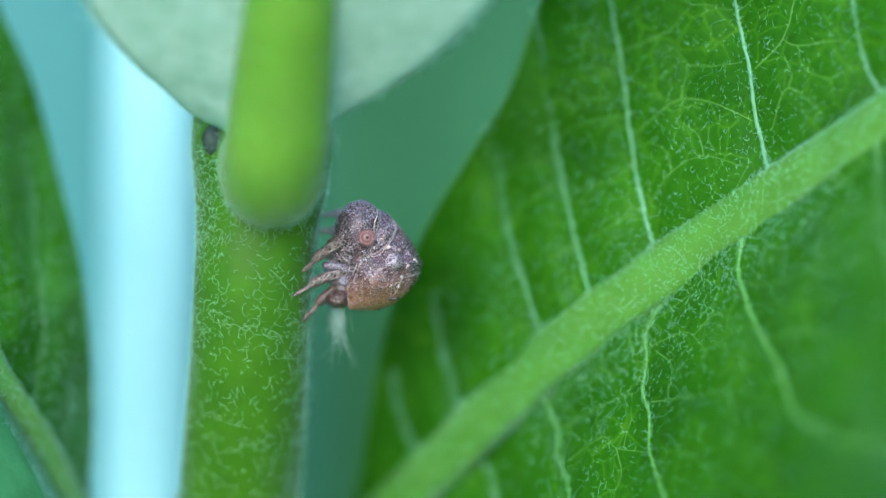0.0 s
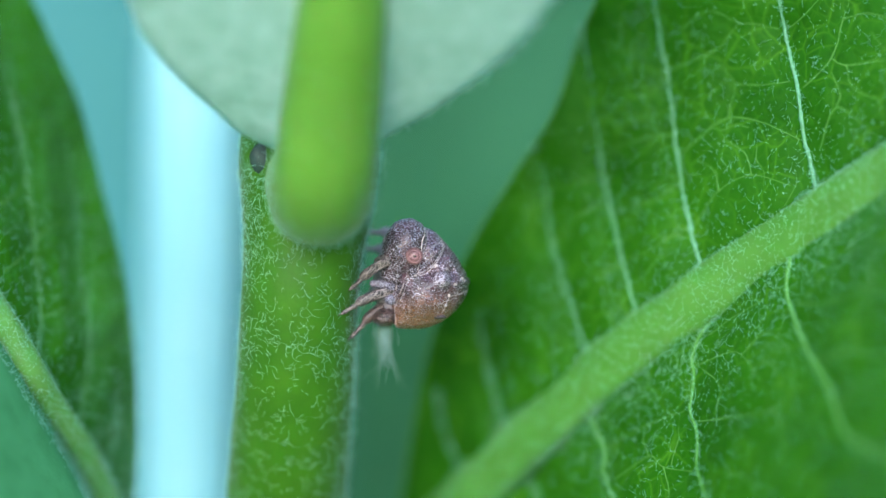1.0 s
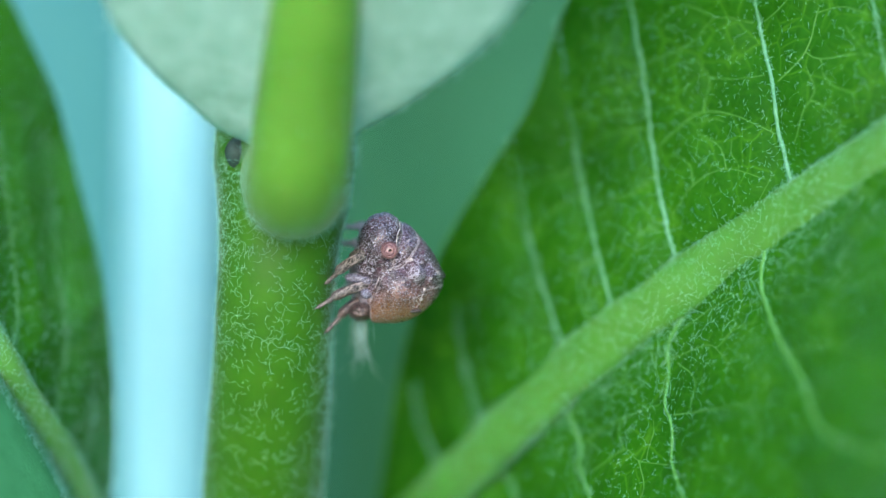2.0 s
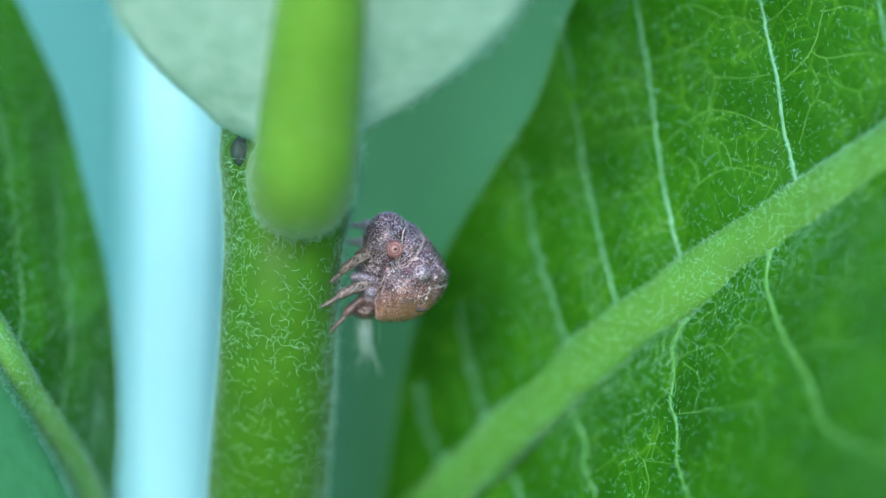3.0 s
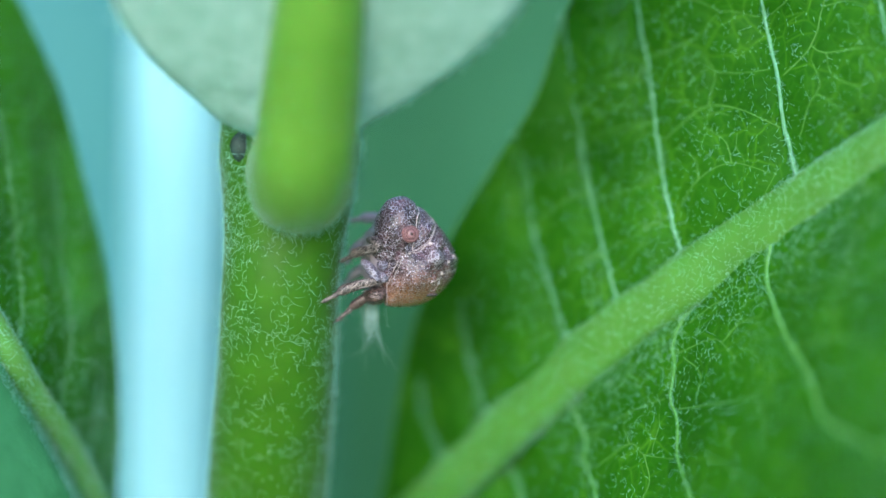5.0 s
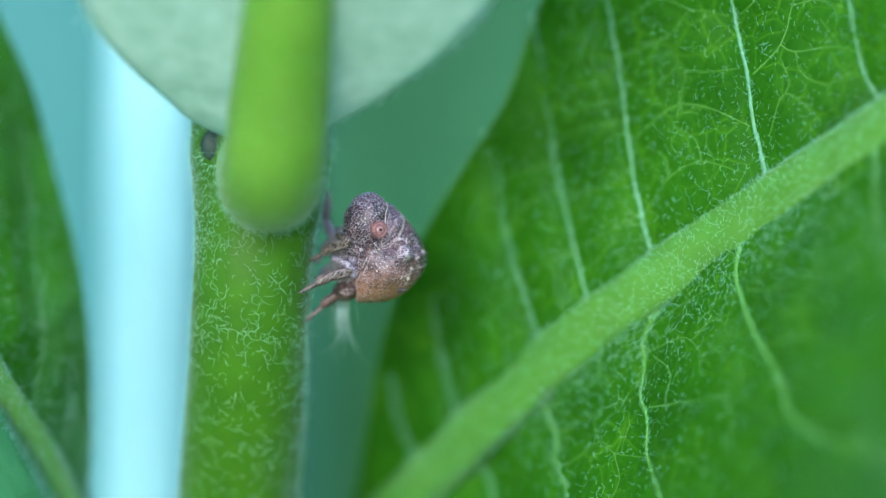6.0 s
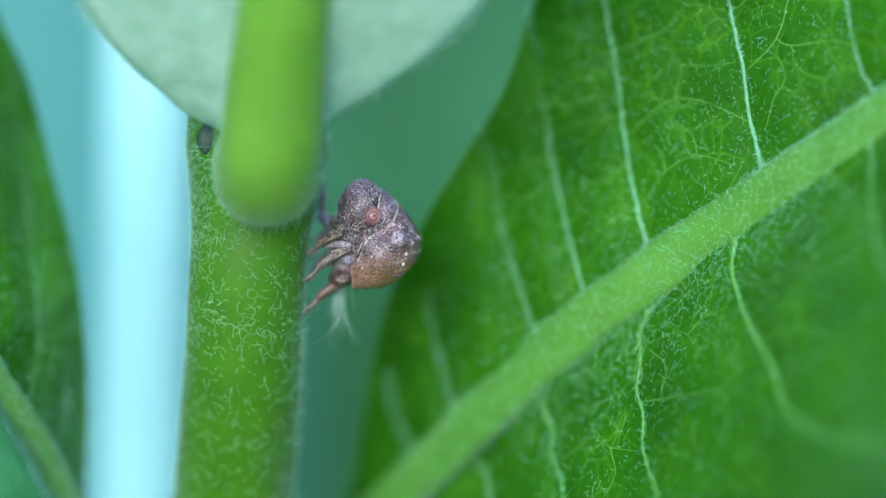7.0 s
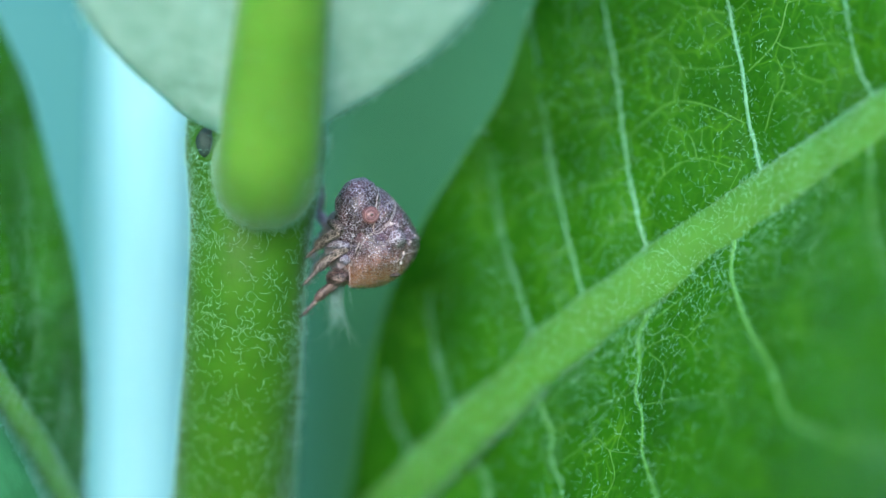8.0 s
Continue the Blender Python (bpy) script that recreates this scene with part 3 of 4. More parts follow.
        heavy = [line for line, start, end, fine in self.lines if not fine]
        for i in range(int(count * near_lines)):
            line = heavy[rng.integers(0, len(heavy))]
            spots[i] = line[rng.integers(0, len(line))] + rng.normal(0, 0.10, 2)
        roots = self.place(spots, 0.0)
        ways = np.stack([rng.normal(0.1, 0.8, count), rng.uniform(-0.9, -0.2, count), rng.normal(0.3, 0.8, count)], 1)
        lengths = rng.uniform(size[0], size[1], count) * 0.001
        hairs("hair", [tuple(q) for q in roots], ways, lengths, 0.0000078, self.ob, 0.9, 3, seed, HAIR_LEAF)


def rib_down(ob, v, spine, sides, span, count, seed, size=(0.15, 0.38)):
    rng = np.random.default_rng(seed)
    roots, ways, lengths = [], [], []
    for _ in range(count):
        i = rng.integers(int(span[0] * len(spine)), int(span[1] * len(spine)))
        j = rng.integers(0, sides)
        p = v[i * sides + j] + (v[min(i + 1, len(spine) - 1) * sides + j] - v[i * sides + j]) * rng.random()
        p = p + (v[i * sides + (j + 1) % sides] - v[i * sides + j]) * rng.random()
        out = p - spine[i]
        out /= np.linalg.norm(out) + 1e-12
        if out[1] > 0.35:
            continue
        roots.append(p)
        ways.append(out * 0.5 + rng.normal(0, 0.6, 3))
        lengths.append(rng.uniform(*size) * 0.001)
    hairs("hair", roots, ways, lengths, 0.0000078, ob, 1.0, 3, seed, HAIR_LEAF)


def right_slope(p):
    dx, dz = p[:, 0] - 10.4, p[:, 1] + 0.275
    s, a = 0.788 * dx + 0.615 * dz, 0.615 * dx - 0.788 * dz
    low = np.clip(a / 3.0, 0, 1)
    # the upper half bows back and then runs straight; the base end and the lower half fall away
    bow = -0.3 * a + 0.038 * np.clip(a, -6, 0) ** 2
    fall = -1.0 * a - 0.02 * a * a
    back = 0.024 * np.clip(-s - 4.5, 0, 20) ** 2 * (1 - 0.6 * low)
    return -0.5 - (0.42 + 0.2 * low) * s + np.where(a < 0, bow, fall) + 0.5 * np.exp(-((a - 2.2) / 1.2) ** 2) + back


def wide_leaf():
    mid = [(-7.85, -17.225), (-4.6, -13.6), (-2.1, -11.225), (1.65, -7.65), (5.4, -4.175), (10.4, -0.5), (15.4, 2.825), (19.6, 5.65), (25.4, 9.525), (32.9, 13.775)]
    leaf = Leaf(right_slope, mid)
    leaf.vein([(19.775, 6.65), (19.1, 7.275), (18.525, 8.775), (18.1, 11.025), (17.65, 13.275)], 0.13, 0.08)
    leaf.vein([(14.525, 3.275), (14.275, 3.95), (13.775, 6.275), (13.525, 8.15), (12.9, 11.025), (12.525, 13.275)], 0.20, 0.12)
    leaf.vein([(9.775, -0.35), (9.275, 0.325), (8.65, 2.775), (8.275, 5.275), (7.9, 8.275), (7.4, 11.025), (7.025, 13.275)], 0.19, 0.10)
    leaf.vein([(7.15, -2.225), (6.525, -1.825), (5.9, 0.275), (5.4, 2.525), (5.025, 4.275), (4.65, 6.775), (4.275, 9.525), (4.025, 10.525)], 0.15, 0.06)
    leaf.vein([(5.025, -4.35), (4.4, -3.725), (3.65, -1.725), (3.025, 0.275), (2.65, 2.025), (2.45, 4.275)], 0.12, 0.05)
    leaf.vein([(1.4, -7.85), (0.85, -7.35), (0.275, -5.475), (-0.15, -3.725), (-0.35, -1.975)], 0.10, 0.04)
    leaf.vein([(-0.6, -9.725), (-1.225, -8.725), (-1.975, -6.975), (-2.225, -5.475)], 0.08, 0.03)
    leaf.vein([(18.9, 4.775), (19.275, 4.15), (19.2, 2.525), (19.525, 0.525), (20.15, -1.475)], 0.14, 0.10)
    leaf.vein([(13.525, 1.025), (13.2, 0.275), (13.1, -1.225), (13.9, -3.475), (14.9, -5.225), (15.45, -7.025), (16.65, -7.975), (18.65, -8.675), (20.4, -8.725)], 0.20, 0.16)
    leaf.vein([(9.9, -2.225), (9.275, -2.975), (8.95, -3.975), (9.025, -4.975), (8.85, -6.225), (9.15, -7.475), (9.15, -8.975), (9.7, -10.725), (10.15, -12.225)], 0.17, 0.12)
    leaf.vein([(4.275, -6.225), (4.7, -7.025), (5.15, -8.225), (5.075, -8.975), (5.525, -10.475), (5.7, -11.975)], 0.17, 0.10)
    leaf.vein([(1.4, -8.975), (2.15, -9.975), (2.4, -11.475)], 0.14, 0.09)
    fine = lambda pts, a=0.038, b=0.024: leaf.vein(pts, a, b, 0.04, True)
    fine([(8.075, 8.75), (10.075, 9.7), (11.075, 10.775), (12.8, 10.55)])
    fine([(11.075, 10.775), (9.65, 11.325), (8.4, 10.525)])
    fine([(10.8, 8.125), (11.9, 8.075), (13.25, 8.25)])
    fine([(8.5, 5.025), (9.5, 5.95), (10.5, 6.6), (11.95, 6.45), (13.675, 5.675)], 0.048, 0.034)
    fine([(10.5, 6.6), (10.65, 7.275), (10.8, 8.125), (10.15, 9.025)])
    fine([(9.075, 1.875), (10.075, 3.375), (11.525, 4.1), (13.25, 3.65)])
    fine([(11.525, 4.1), (11.275, 5.025), (10.4, 5.65)])
    fine([(10.075, 3.375), (9.9, 4.275), (9.15, 4.775)])
    fine([(13.25, 10.625), (13.9, 11.225), (14.45, 11.85)])
    fine([(13.825, 7.975), (15.025, 9.275), (15.55, 11), (15.825, 11.85)], 0.048, 0.034)
    fine([(15.025, 9.275), (15.675, 8.975), (17.4, 9.2), (18.65, 8.9)])
    fine([(15.675, 8.975), (15.975, 7.975), (17.25, 7.4)])
    fine([(14.525, 5.25), (15.25, 7.1), (16.825, 5.95)])
    fine([(15.25, 7.1), (15.4, 7.775), (15.025, 8.65)])
    fine([(15.55, 11), (16.65, 11.275), (17.9, 10.9)])
    fine([(7.775, 7.675), (6.65, 8.025), (5.4, 7.75)])
    fine([(8.075, 5.875), (6.9, 5.725), (5.775, 5.375), (5.025, 4.775)])
    fine([(8.4, 3.775), (7.4, 3.025), (6.4, 2.775), (5.525, 2.275)])
    fine([(8.85, 1.775), (7.65, 1.15), (6.65, 0.525), (5.9, 0.4)])
    fine([(5.4, 2.775), (4.4, 2.525), (3.4, 1.775), (2.9, 1.025)])
    fine([(6.025, 0.025), (4.9, -0.225), (4.025, -0.975), (3.525, -1.475)])
    fine([(5.025, 4.275), (4.15, 3.775), (3.025, 3.525)])
    fine([(9.2, -4.3), (10.45, -3.75), (11.075, -3.825), (11.9, -4.975)])
    fine([(11.075, -3.825), (11.9, -2.975), (12.9, -2.6)])
    fine([(9.2, -6.775), (10.75, -6.55), (12.475, -6.15), (13.65, -4.975)])
    fine([(5.325, -7.875), (7.025, -6.925), (8.575, -6.325)])
    fine([(5.475, -9.425), (7.025, -8.325), (7.65, -8.8), (8.9, -8.975)])
    fine([(7.025, -8.325), (6.775, -7.475), (7.025, -6.925)])
    fine([(13.55, -1.575), (14.9, -1.475), (16.35, -0.875), (17.9, -0.975)])
    fine([(14.025, -3.975), (15.9, -3.725), (17.65, -3.975)])
    fine([(12.475, -6.15), (12.9, -7.475), (12.65, -8.975)])
    fine([(7.65, -8.8), (7.9, -9.975), (7.4, -11.025)])
    fine([(9.4, -4.475), (10.15, -5.225), (9.9, -6.475)])
    fine([(9.65, -2.975), (10.65, -2.225), (11.9, -1.475)])
    rng = random.Random(77)
    for i in range(12):
        # short stray veinlets between the named ones
        x, z = rng.uniform(5.4, 18.9), rng.uniform(-10.5, 11.0)
        a = rng.uniform(0, 6.28)
        pts = [(x, z)]
        for _ in range(3):
            a += rng.uniform(-0.7, 0.7)
            x, z = x + 0.6 * math.cos(a), z + 0.6 * math.sin(a)
            pts.append((x, z))
        fine(pts, 0.028, 0.018)
    upper = [(-8.225, -16.475), (-5.6, -13.6), (-3.975, -10.975), (-3.3, -7.475), (-2.475, -3.225), (-0.975, 0.525), (1.025, 3.9), (2.9, 6.9), (4.4, 11.025), (7.4, 16.525), (15.4, 19.275), (32.9, 13.775)]
    lower = [(-7.35, -17.975), (-3.6, -16.975), (0.4, -16.975), (5.4, -17.225), (11.65, -16.225), (16.65, -12.975), (19.4, -11.025), (20.775, -10.025), (24.4, -5.975), (29.15, 2.275), (32.9, 13.775)]
    side = lambda p: 0.615 * (p[0] - 10.4) - 0.788 * (p[1] + 0.275)
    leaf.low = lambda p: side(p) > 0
    rim = curve(upper, 6)
    leaf.inside = lambda p: abs(side(p)) > 1.1 and p[0] > np.interp(-p[1], -rim[::-1, 1][::-1], rim[:, 0]) + 0.6 and p[0] < 20.2
    leaf.blade([upper, lower], LEAF, "broad green milkweed leaf with pale net veins and a thick midrib", 90)
    leaf.build_veins()
    edge = curve(upper, 8)[10:75]
    v, f = tube(leaf.place(edge, 0.02), np.full(len(edge), 0.00004), 8)
    link_mesh("margin", v, f, VEIN_FINE, leaf.ob, "pale downy leaf margin")
    ob, v, spine = leaf.rib([0.9, 1.12, 1.22, 1.28, 1.29, 1.27, 1.25, 1.2, 1.0, 0.5], 0.2, "thick light green downy midrib")
    rib_down(ob, v, spine, 28, (0.25, 0.85), 12000, 31, (0.10, 0.26))
    leaf.net((1.0, 21.5, -12, 12), 1.15, 0.027, 91, 0.8)
    leaf.net((1.0, 21.5, -12, 12), 0.62, 0.014, 93, 0.7)
    whole = leaf.inside
    leaf.inside = lambda p: 0.9 < side(p) < 5.5 and whole(p)
    leaf.net((1.0, 19.0, -12, 5), 0.46, 0.021, 92, 0.8)
    leaf.inside = whole
    leaf.down((5, 22, -12, 12), 9500, 33, (0.12, 0.32), 0.35)
    rng = np.random.default_rng(35)
    along, out = rng.uniform(-11.0, 8.0, 2600), 0.95 + rng.exponential(1.5, 2600)
    near = np.stack([10.4 + 0.788 * along + 0.615 * out, -0.275 + 0.615 * along - 0.788 * out], 1)
    near = near[near[:, 1] > -13.0]
    n = len(near)
    ways = np.stack([rng.normal(0.5, 0.45, n), rng.uniform(-0.6, -0.2, n), rng.normal(0.6, 0.45, n)], 1)
    hairs("hair", [tuple(q) for q in leaf.place(near)], ways, rng.uniform(0.14, 0.38, n) * 0.001, 0.0000078, leaf.ob, 0.9, 3, 36, HAIR_LEAF)
    leaf.down((0, 5, -12, 6), 900, 34, near_lines=0.0)
    # its stalk runs back to a node of the stem, below
    joint = [at(x, z, d) for (x, z), d in zip(leaf.mid[:3], right_slope(leaf.mid[:3]) + 0.15)]
    v, f = tube(curve([at(-9.3, -20.5, 0.5), at(-9.0, -19.0, 3.5), joint[0], joint[2]], 8), np.linspace(1.3, 0.95, 25) * 0.001, 20)
    link_mesh("leaf_stalk", v, f, STALK, milkweed)


def left_slope(p):
    dx, dz = p[:, 0] + 19.425, p[:, 1] + 5.95
    a = 0.857 * dx + 0.51 * dz
    s = 0.51 * (dx + 1.5) - 0.857 * (dz - 1.0)
    b = np.clip(-a - 0.35, 0, None)
    # beyond the midrib the blade rolls up towards the viewer
    roll = -(0.6 + 0.58 * np.clip(s, 0, 6)) * (1 - np.exp(-(b / 0.3) ** 2)) - 2.0 * b
    return -0.5 + np.where(s > 0, 0.8 * s, 0.2 * s) + np.where(a > 0, 1.25 * a, roll)


def side_leaf():
    mid = [(-37.1, 16.025), (-32.1, 10.275), (-27.1, 4.9), (-23.35, 0.275), (-21.175, -2.975), (-19.425, -5.95), (-17.925, -8.2), (-17.05, -9.95), (-16.2, -11.6), (-14.8, -13.975), (-12.1, -17.225)]
    leaf = Leaf(left_slope, mid)
    leaf.vein([(-20.225, -4.6), (-19.975, -3.4), (-19.8, -2.15), (-20.05, 0.85), (-20.425, 4.1), (-20.8, 6.1), (-21.35, 9.025), (-21.975, 11.525)], 0.09, 0.05)
    leaf.vein([(-18.3, -7.675), (-18.05, -6.65), (-17.7, -4.15), (-17.725, -2.15), (-18.05, 0.1), (-18.225, 2.525), (-18.6, 4.775)], 0.085, 0.03)
    leaf.vein([(-16.9, -9.725), (-16.85, -8.725), (-16.475, -7.225), (-16.4, -6.225)], 0.11, 0.05)
    leaf.vein([(-22.35, -1.475), (-22.6, 1.025), (-23.1, 4.025), (-23.6, 7.025)], 0.13, 0.06)
    fine = lambda pts: leaf.vein(pts, 0.05, 0.03, 0.10, True)
    fine([(-20.1, 1.025), (-19.35, 1.775), (-18.35, 2.025)])
    fine([(-19.8, -2.225), (-18.85, -1.975), (-17.85, -1.475)])
    fine([(-20.725, 6.025), (-19.85, 6.275), (-19.1, 6.775)])
    fine([(-17.725, -3.975), (-16.85, -3.725), (-16.1, -2.975)])
    fine([(-21.6, 2.775), (-20.85, 3.275), (-20.475, 4.025)])
    fine([(-21.475, -0.225), (-20.85, 0.275), (-20.1, 1.025)])
    inner = [(-37.1, 16.025), (-31.1, 18.525), (-25.85, 18.525), (-22.35, 16.025), (-20.35, 12.15), (-18.975, 9.275), (-18.05, 7.15), (-16.95, 3.025), (-16.1, -0.275), (-15.6, -3.975), (-15.45, -7.725), (-15.55, -11.025), (-14.85, -13.975), (-12.1, -17.225)]
    outer = [(-37.1, 16.025), (-35.6, 8.525), (-32.6, 1.025), (-29.1, -4.975), (-25.85, -8.975), (-22.6, -12.975), (-19.1, -15.975), (-15.85, -17.475), (-12.1, -17.225)]
    leaf.rows = 200
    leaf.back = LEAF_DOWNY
    leaf.low = lambda p: True
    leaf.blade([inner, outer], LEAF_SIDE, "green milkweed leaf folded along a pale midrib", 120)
    leaf.build_veins()
    ob, v, spine = leaf.rib([0.4, 0.55, 0.62, 0.64, 0.64, 0.64, 0.68, 0.72, 0.8, 1.0], 0.5, "pale green downy midrib", 0.9, RIB_PALE)
    rib_down(ob, v, spine, 28, (0.3, 0.8), 5000, 41, (0.12, 0.3))
    leaf.down((-23, -14, -12, 12), 6500, 43, (0.12, 0.32), 0.2, lambda p: 0.857 * (p[:, 0] + 19.425) + 0.51 * (p[:, 1] + 5.95) > -0.75)
    # a fringe of down on the rolled edge
    rng = np.random.default_rng(47)
    t = np.sort(rng.uniform(0.3, 0.85, 1500)) * (len(leaf.mid) - 1)
    edge = np.stack([np.interp(t, np.arange(len(leaf.mid)), leaf.mid[:, k]) for k in (0, 1)], 1)
    edge -= np.array((0.857, 0.51)) * rng.uniform(0.42, 0.95, (1500, 1))
    ways = np.stack([rng.normal(0.4, 0.6, 1500), rng.normal(-0.5, 0.4, 1500), rng.normal(0.2, 0.6, 1500)], 1)
    hairs("hair", [tuple(q) for q in leaf.place(edge)], ways, rng.uniform(0.12, 0.32, 1500) * 0.001, 0.0000085, leaf.ob, 1.0, 4, 48, HAIR_LEAF)
    end = leaf.mid[-1]
    tip = at(end[0], end[1], float(left_slope(leaf.mid[-1:])[0]))
    v, f = tube(curve([at(-9.6, -20.5, 0.0), at(-10.8, -19.2, 0.6), tip], 8), np.linspace(1.3, 1.0, 17) * 0.001, 20)
    link_mesh("leaf_stalk", v, f, STALK, milkweed)


stem()
stalk()
under_leaf()
shaded_axil()
wide_leaf()
side_leaf()

# ---- the treehopper ----
HOME = mm(-2.98, -0.5, -0.35)
hopper = thing("treehopper", "mottled purple brown treehopper clinging to the green stem", "insect")
hopper.matrix_world = Matrix.Translation(HOME)

OUTLINE = [(-1.47, -0.375), (-1.62, 0.375), (-1.47, 1), (-0.995, 1.75), (-0.245, 2.075), (0.38, 2.025), (0.88, 1.575), (1.43, 0.925), (1.83, 0.25), (2.03, -0.325), (1.905, -0.925), (1.48, -1.525), (0.83, -2.05), (0.08, -2.325), (-0.62, -2.35), (-1.17, -2.275), (-1.32, -1.625), (-1.42, -0.975)]
KNOBS = [(0.86, -0.2, 0.36, 0.34), (0.74, 0.32, 0.28, 0.20), (1.7, -0.42, 0.42, 0.42), (0.0, -1.3, 0.85, 0.38), (0.55, 1.1, 0.45, 0.2),
         (1.35, -1.0, 0.4, -0.2), (1.25, 0.1, 0.22, -0.22), (0.25, 0.15, 0.3, -0.2), (-0.8, -1.0, 0.35, -0.25), (1.35, 0.7, 0.35, 0.2),
         (0.95, -1.15, 0.3, 0.22), (0.4, -0.5, 0.4, 0.12)]


def shell_reach():
    """How far the shell's rim lies from its middle, by angle."""
    pts = np.array(OUTLINE)
    line = curve(np.vstack([pts, pts[:1]]), 12)
    ang = np.unwrap(np.arctan2(line[:, 1], line[:, 0]))
    if ang[-1] < ang[0]:
        ang, line = ang[::-1], line[::-1]
    rad = np.hypot(line[:, 0], line[:, 1])
    return lambda a: np.interp((a - ang[0]) % (2 * math.pi), ang - ang[0], rad)


REACH_OF = shell_reach()


def shell_front(x, z):
    """Depth of the shell's front at (x, z)."""
    r, a = math.hypot(x, z), math.atan2(z, x)
    q = min(1.0, r / float(REACH_OF(a)))
    d = -1.25 * (1 - q ** 2.3) ** 0.55
    for kx, kz, kr, kh in KNOBS:
        d -= kh * math.exp(-((x - kx) ** 2 + (z - kz) ** 2) / kr ** 2) * (1 - q ** 4)
    return d


def hopper_shell():
    rings, spokes = 44, 120
    verts, faces = [mm(0, shell_front(0, 0), 0)], []
    for i in range(1, rings + 1):
        q = math.sin(0.5 * math.pi * i / rings)
        for j in range(spokes):
            a = 2 * math.pi * j / spokes
            r = q * float(REACH_OF(a))
            x, z = r * math.cos(a), r * math.sin(a)
            d = shell_front(x, z) + 0.045 * noise.noise((x * 5, z * 5, 2)) + 0.03 * noise.noise((x * 13, z * 13, 5))
            x, z = x * (1 + 0.012 * noise.noise((x * 9, z * 9, 8))), z * (1 + 0.012 * noise.noise((x * 9, z * 9, 3)))
            verts.append(mm(x, d, z))
    # the back runs out into a long pointed roof
    for i in range(1, 25):
        t = i / 24
        k = (1 - t ** 1.6) * 0.995 + 0.005
        for j in range(spokes):
            a = 2 * math.pi * j / spokes
            r = k * float(REACH_OF(a))
            verts.append(mm(r * math.cos(a) - 0.2 * t, 3.2 * t, r * math.sin(a) - 0.9 * t * t))
    for j in range(spokes):
        faces.append((0, 1 + j, 1 + (j + 1) % spokes))
    for i in range(rings + 24 - 1):
        for j in range(spokes):
            k = (j + 1) % spokes
            faces.append((1 + i * spokes + j, 1 + (i + 1) * spokes + j, 1 + (i + 1) * spokes + k, 1 + i * spokes + k))
    link_mesh("shell", verts, faces, SHELL, hopper, "purple brown shell, orange brown below, with pale dots and painted glints")


def ball(c, rx, rd, rz, material, name, parent, label="", bumps=0.03, scale=4.0, lean=0.0):
    verts, faces = [], []
    n, m = 28, 40
    for i in range(n + 1):
        p = math.pi * i / n
        for j in range(m):
            a = 2 * math.pi * j / m
            v = Vector((math.sin(p) * math.cos(a), math.sin(p) * math.sin(a), math.cos(p)))
            k = 1 + bumps * noise.noise(v * scale)
            w = Vector((v.x * rx * k, v.y * rd * k, v.z * rz * k))
            w.x += lean * w.z
            verts.append(mm(c[0] + w.x, c[1] + w.y, c[2] + w.z))
    for i in range(n):
        for j in range(m):
            k = (j + 1) % m
            faces.append((i * m + j, (i + 1) * m + j, (i + 1) * m + k, i * m + k))
    return link_mesh(name, verts, faces, material, parent, label)


HEAD = (-0.77, 1.25)


def hopper_head():
    head = ball((HEAD[0], -0.75, HEAD[1]), 1.0, 0.95, 1.25, HEAD_SKIN, "head", hopper, "speckled domed head", 0.05, 3.0, 0.12)
    for e in head.data.vertices:
        e.co *= 1 + 0.006 * noise.noise(e.co * 9000)
    ball((HEAD[0] - 0.42, -0.5, HEAD[1] - 0.70), 0.72, 0.75, 0.95, HEAD_SKIN, "snout", head, "", 0.08, 3.5, 0.1)
    # the banded eye: a low dome with raised rings round a dark spot
    ex, ez = (-0.345, 0.85)
    ey = -1.62
    verts, faces = [], []
    n, m = 34, 40
    for i in range(n + 1):
        t = i / n
        r = 0.39 * math.sin(0.5 * math.pi * t)
        h = 0.30 * math.cos(0.5 * math.pi * t) + 0.022 * math.sin(t * 26.0) * (0.25 < t < 0.97)
        for j in range(m):
            a = 2 * math.pi * j / m
            verts.append(mm(ex + r * math.cos(a) * 0.98, ey - h, ez + r * math.sin(a)))
    for i in range(n):
        for j in range(m):
            k = (j + 1) % m
            faces.append((i * m + j, i * m + k, (i + 1) * m + k, (i + 1) * m + j))
    eye = link_mesh("eye", verts, faces, EYE_RED, head, "dull red banded eye")
    ball((ex + 0.03, ey - 0.285, ez), 0.075, 0.04, 0.06, EYE_DARK, "pupil", eye, "", 0.0)
    for k, r in enumerate((0.16, 0.23, 0.30, 0.36)):
        ring = []
        h = 0.30 * math.cos(math.asin(min(0.99, r / 0.40)))
        for j in range(33):
            a = 2 * math.pi * j / 32
            ring.append(mm(ex + r * math.cos(a), ey - h - 0.012, ez + r * math.sin(a)))
        v, f = tube(ring, [0.000013] * 33, 6, False)
        link_mesh("eye_ring", v, f, EYE_BAND, eye)


def head_front(x, z):
    u, w = (x - HEAD[0] - 0.12 * (z - HEAD[1])) / 1.0, (z - HEAD[1]) / 1.25
    q = u * u + w * w
    return -0.75 - 0.95 * math.sqrt(1 - q) if q < 1 else 9.0


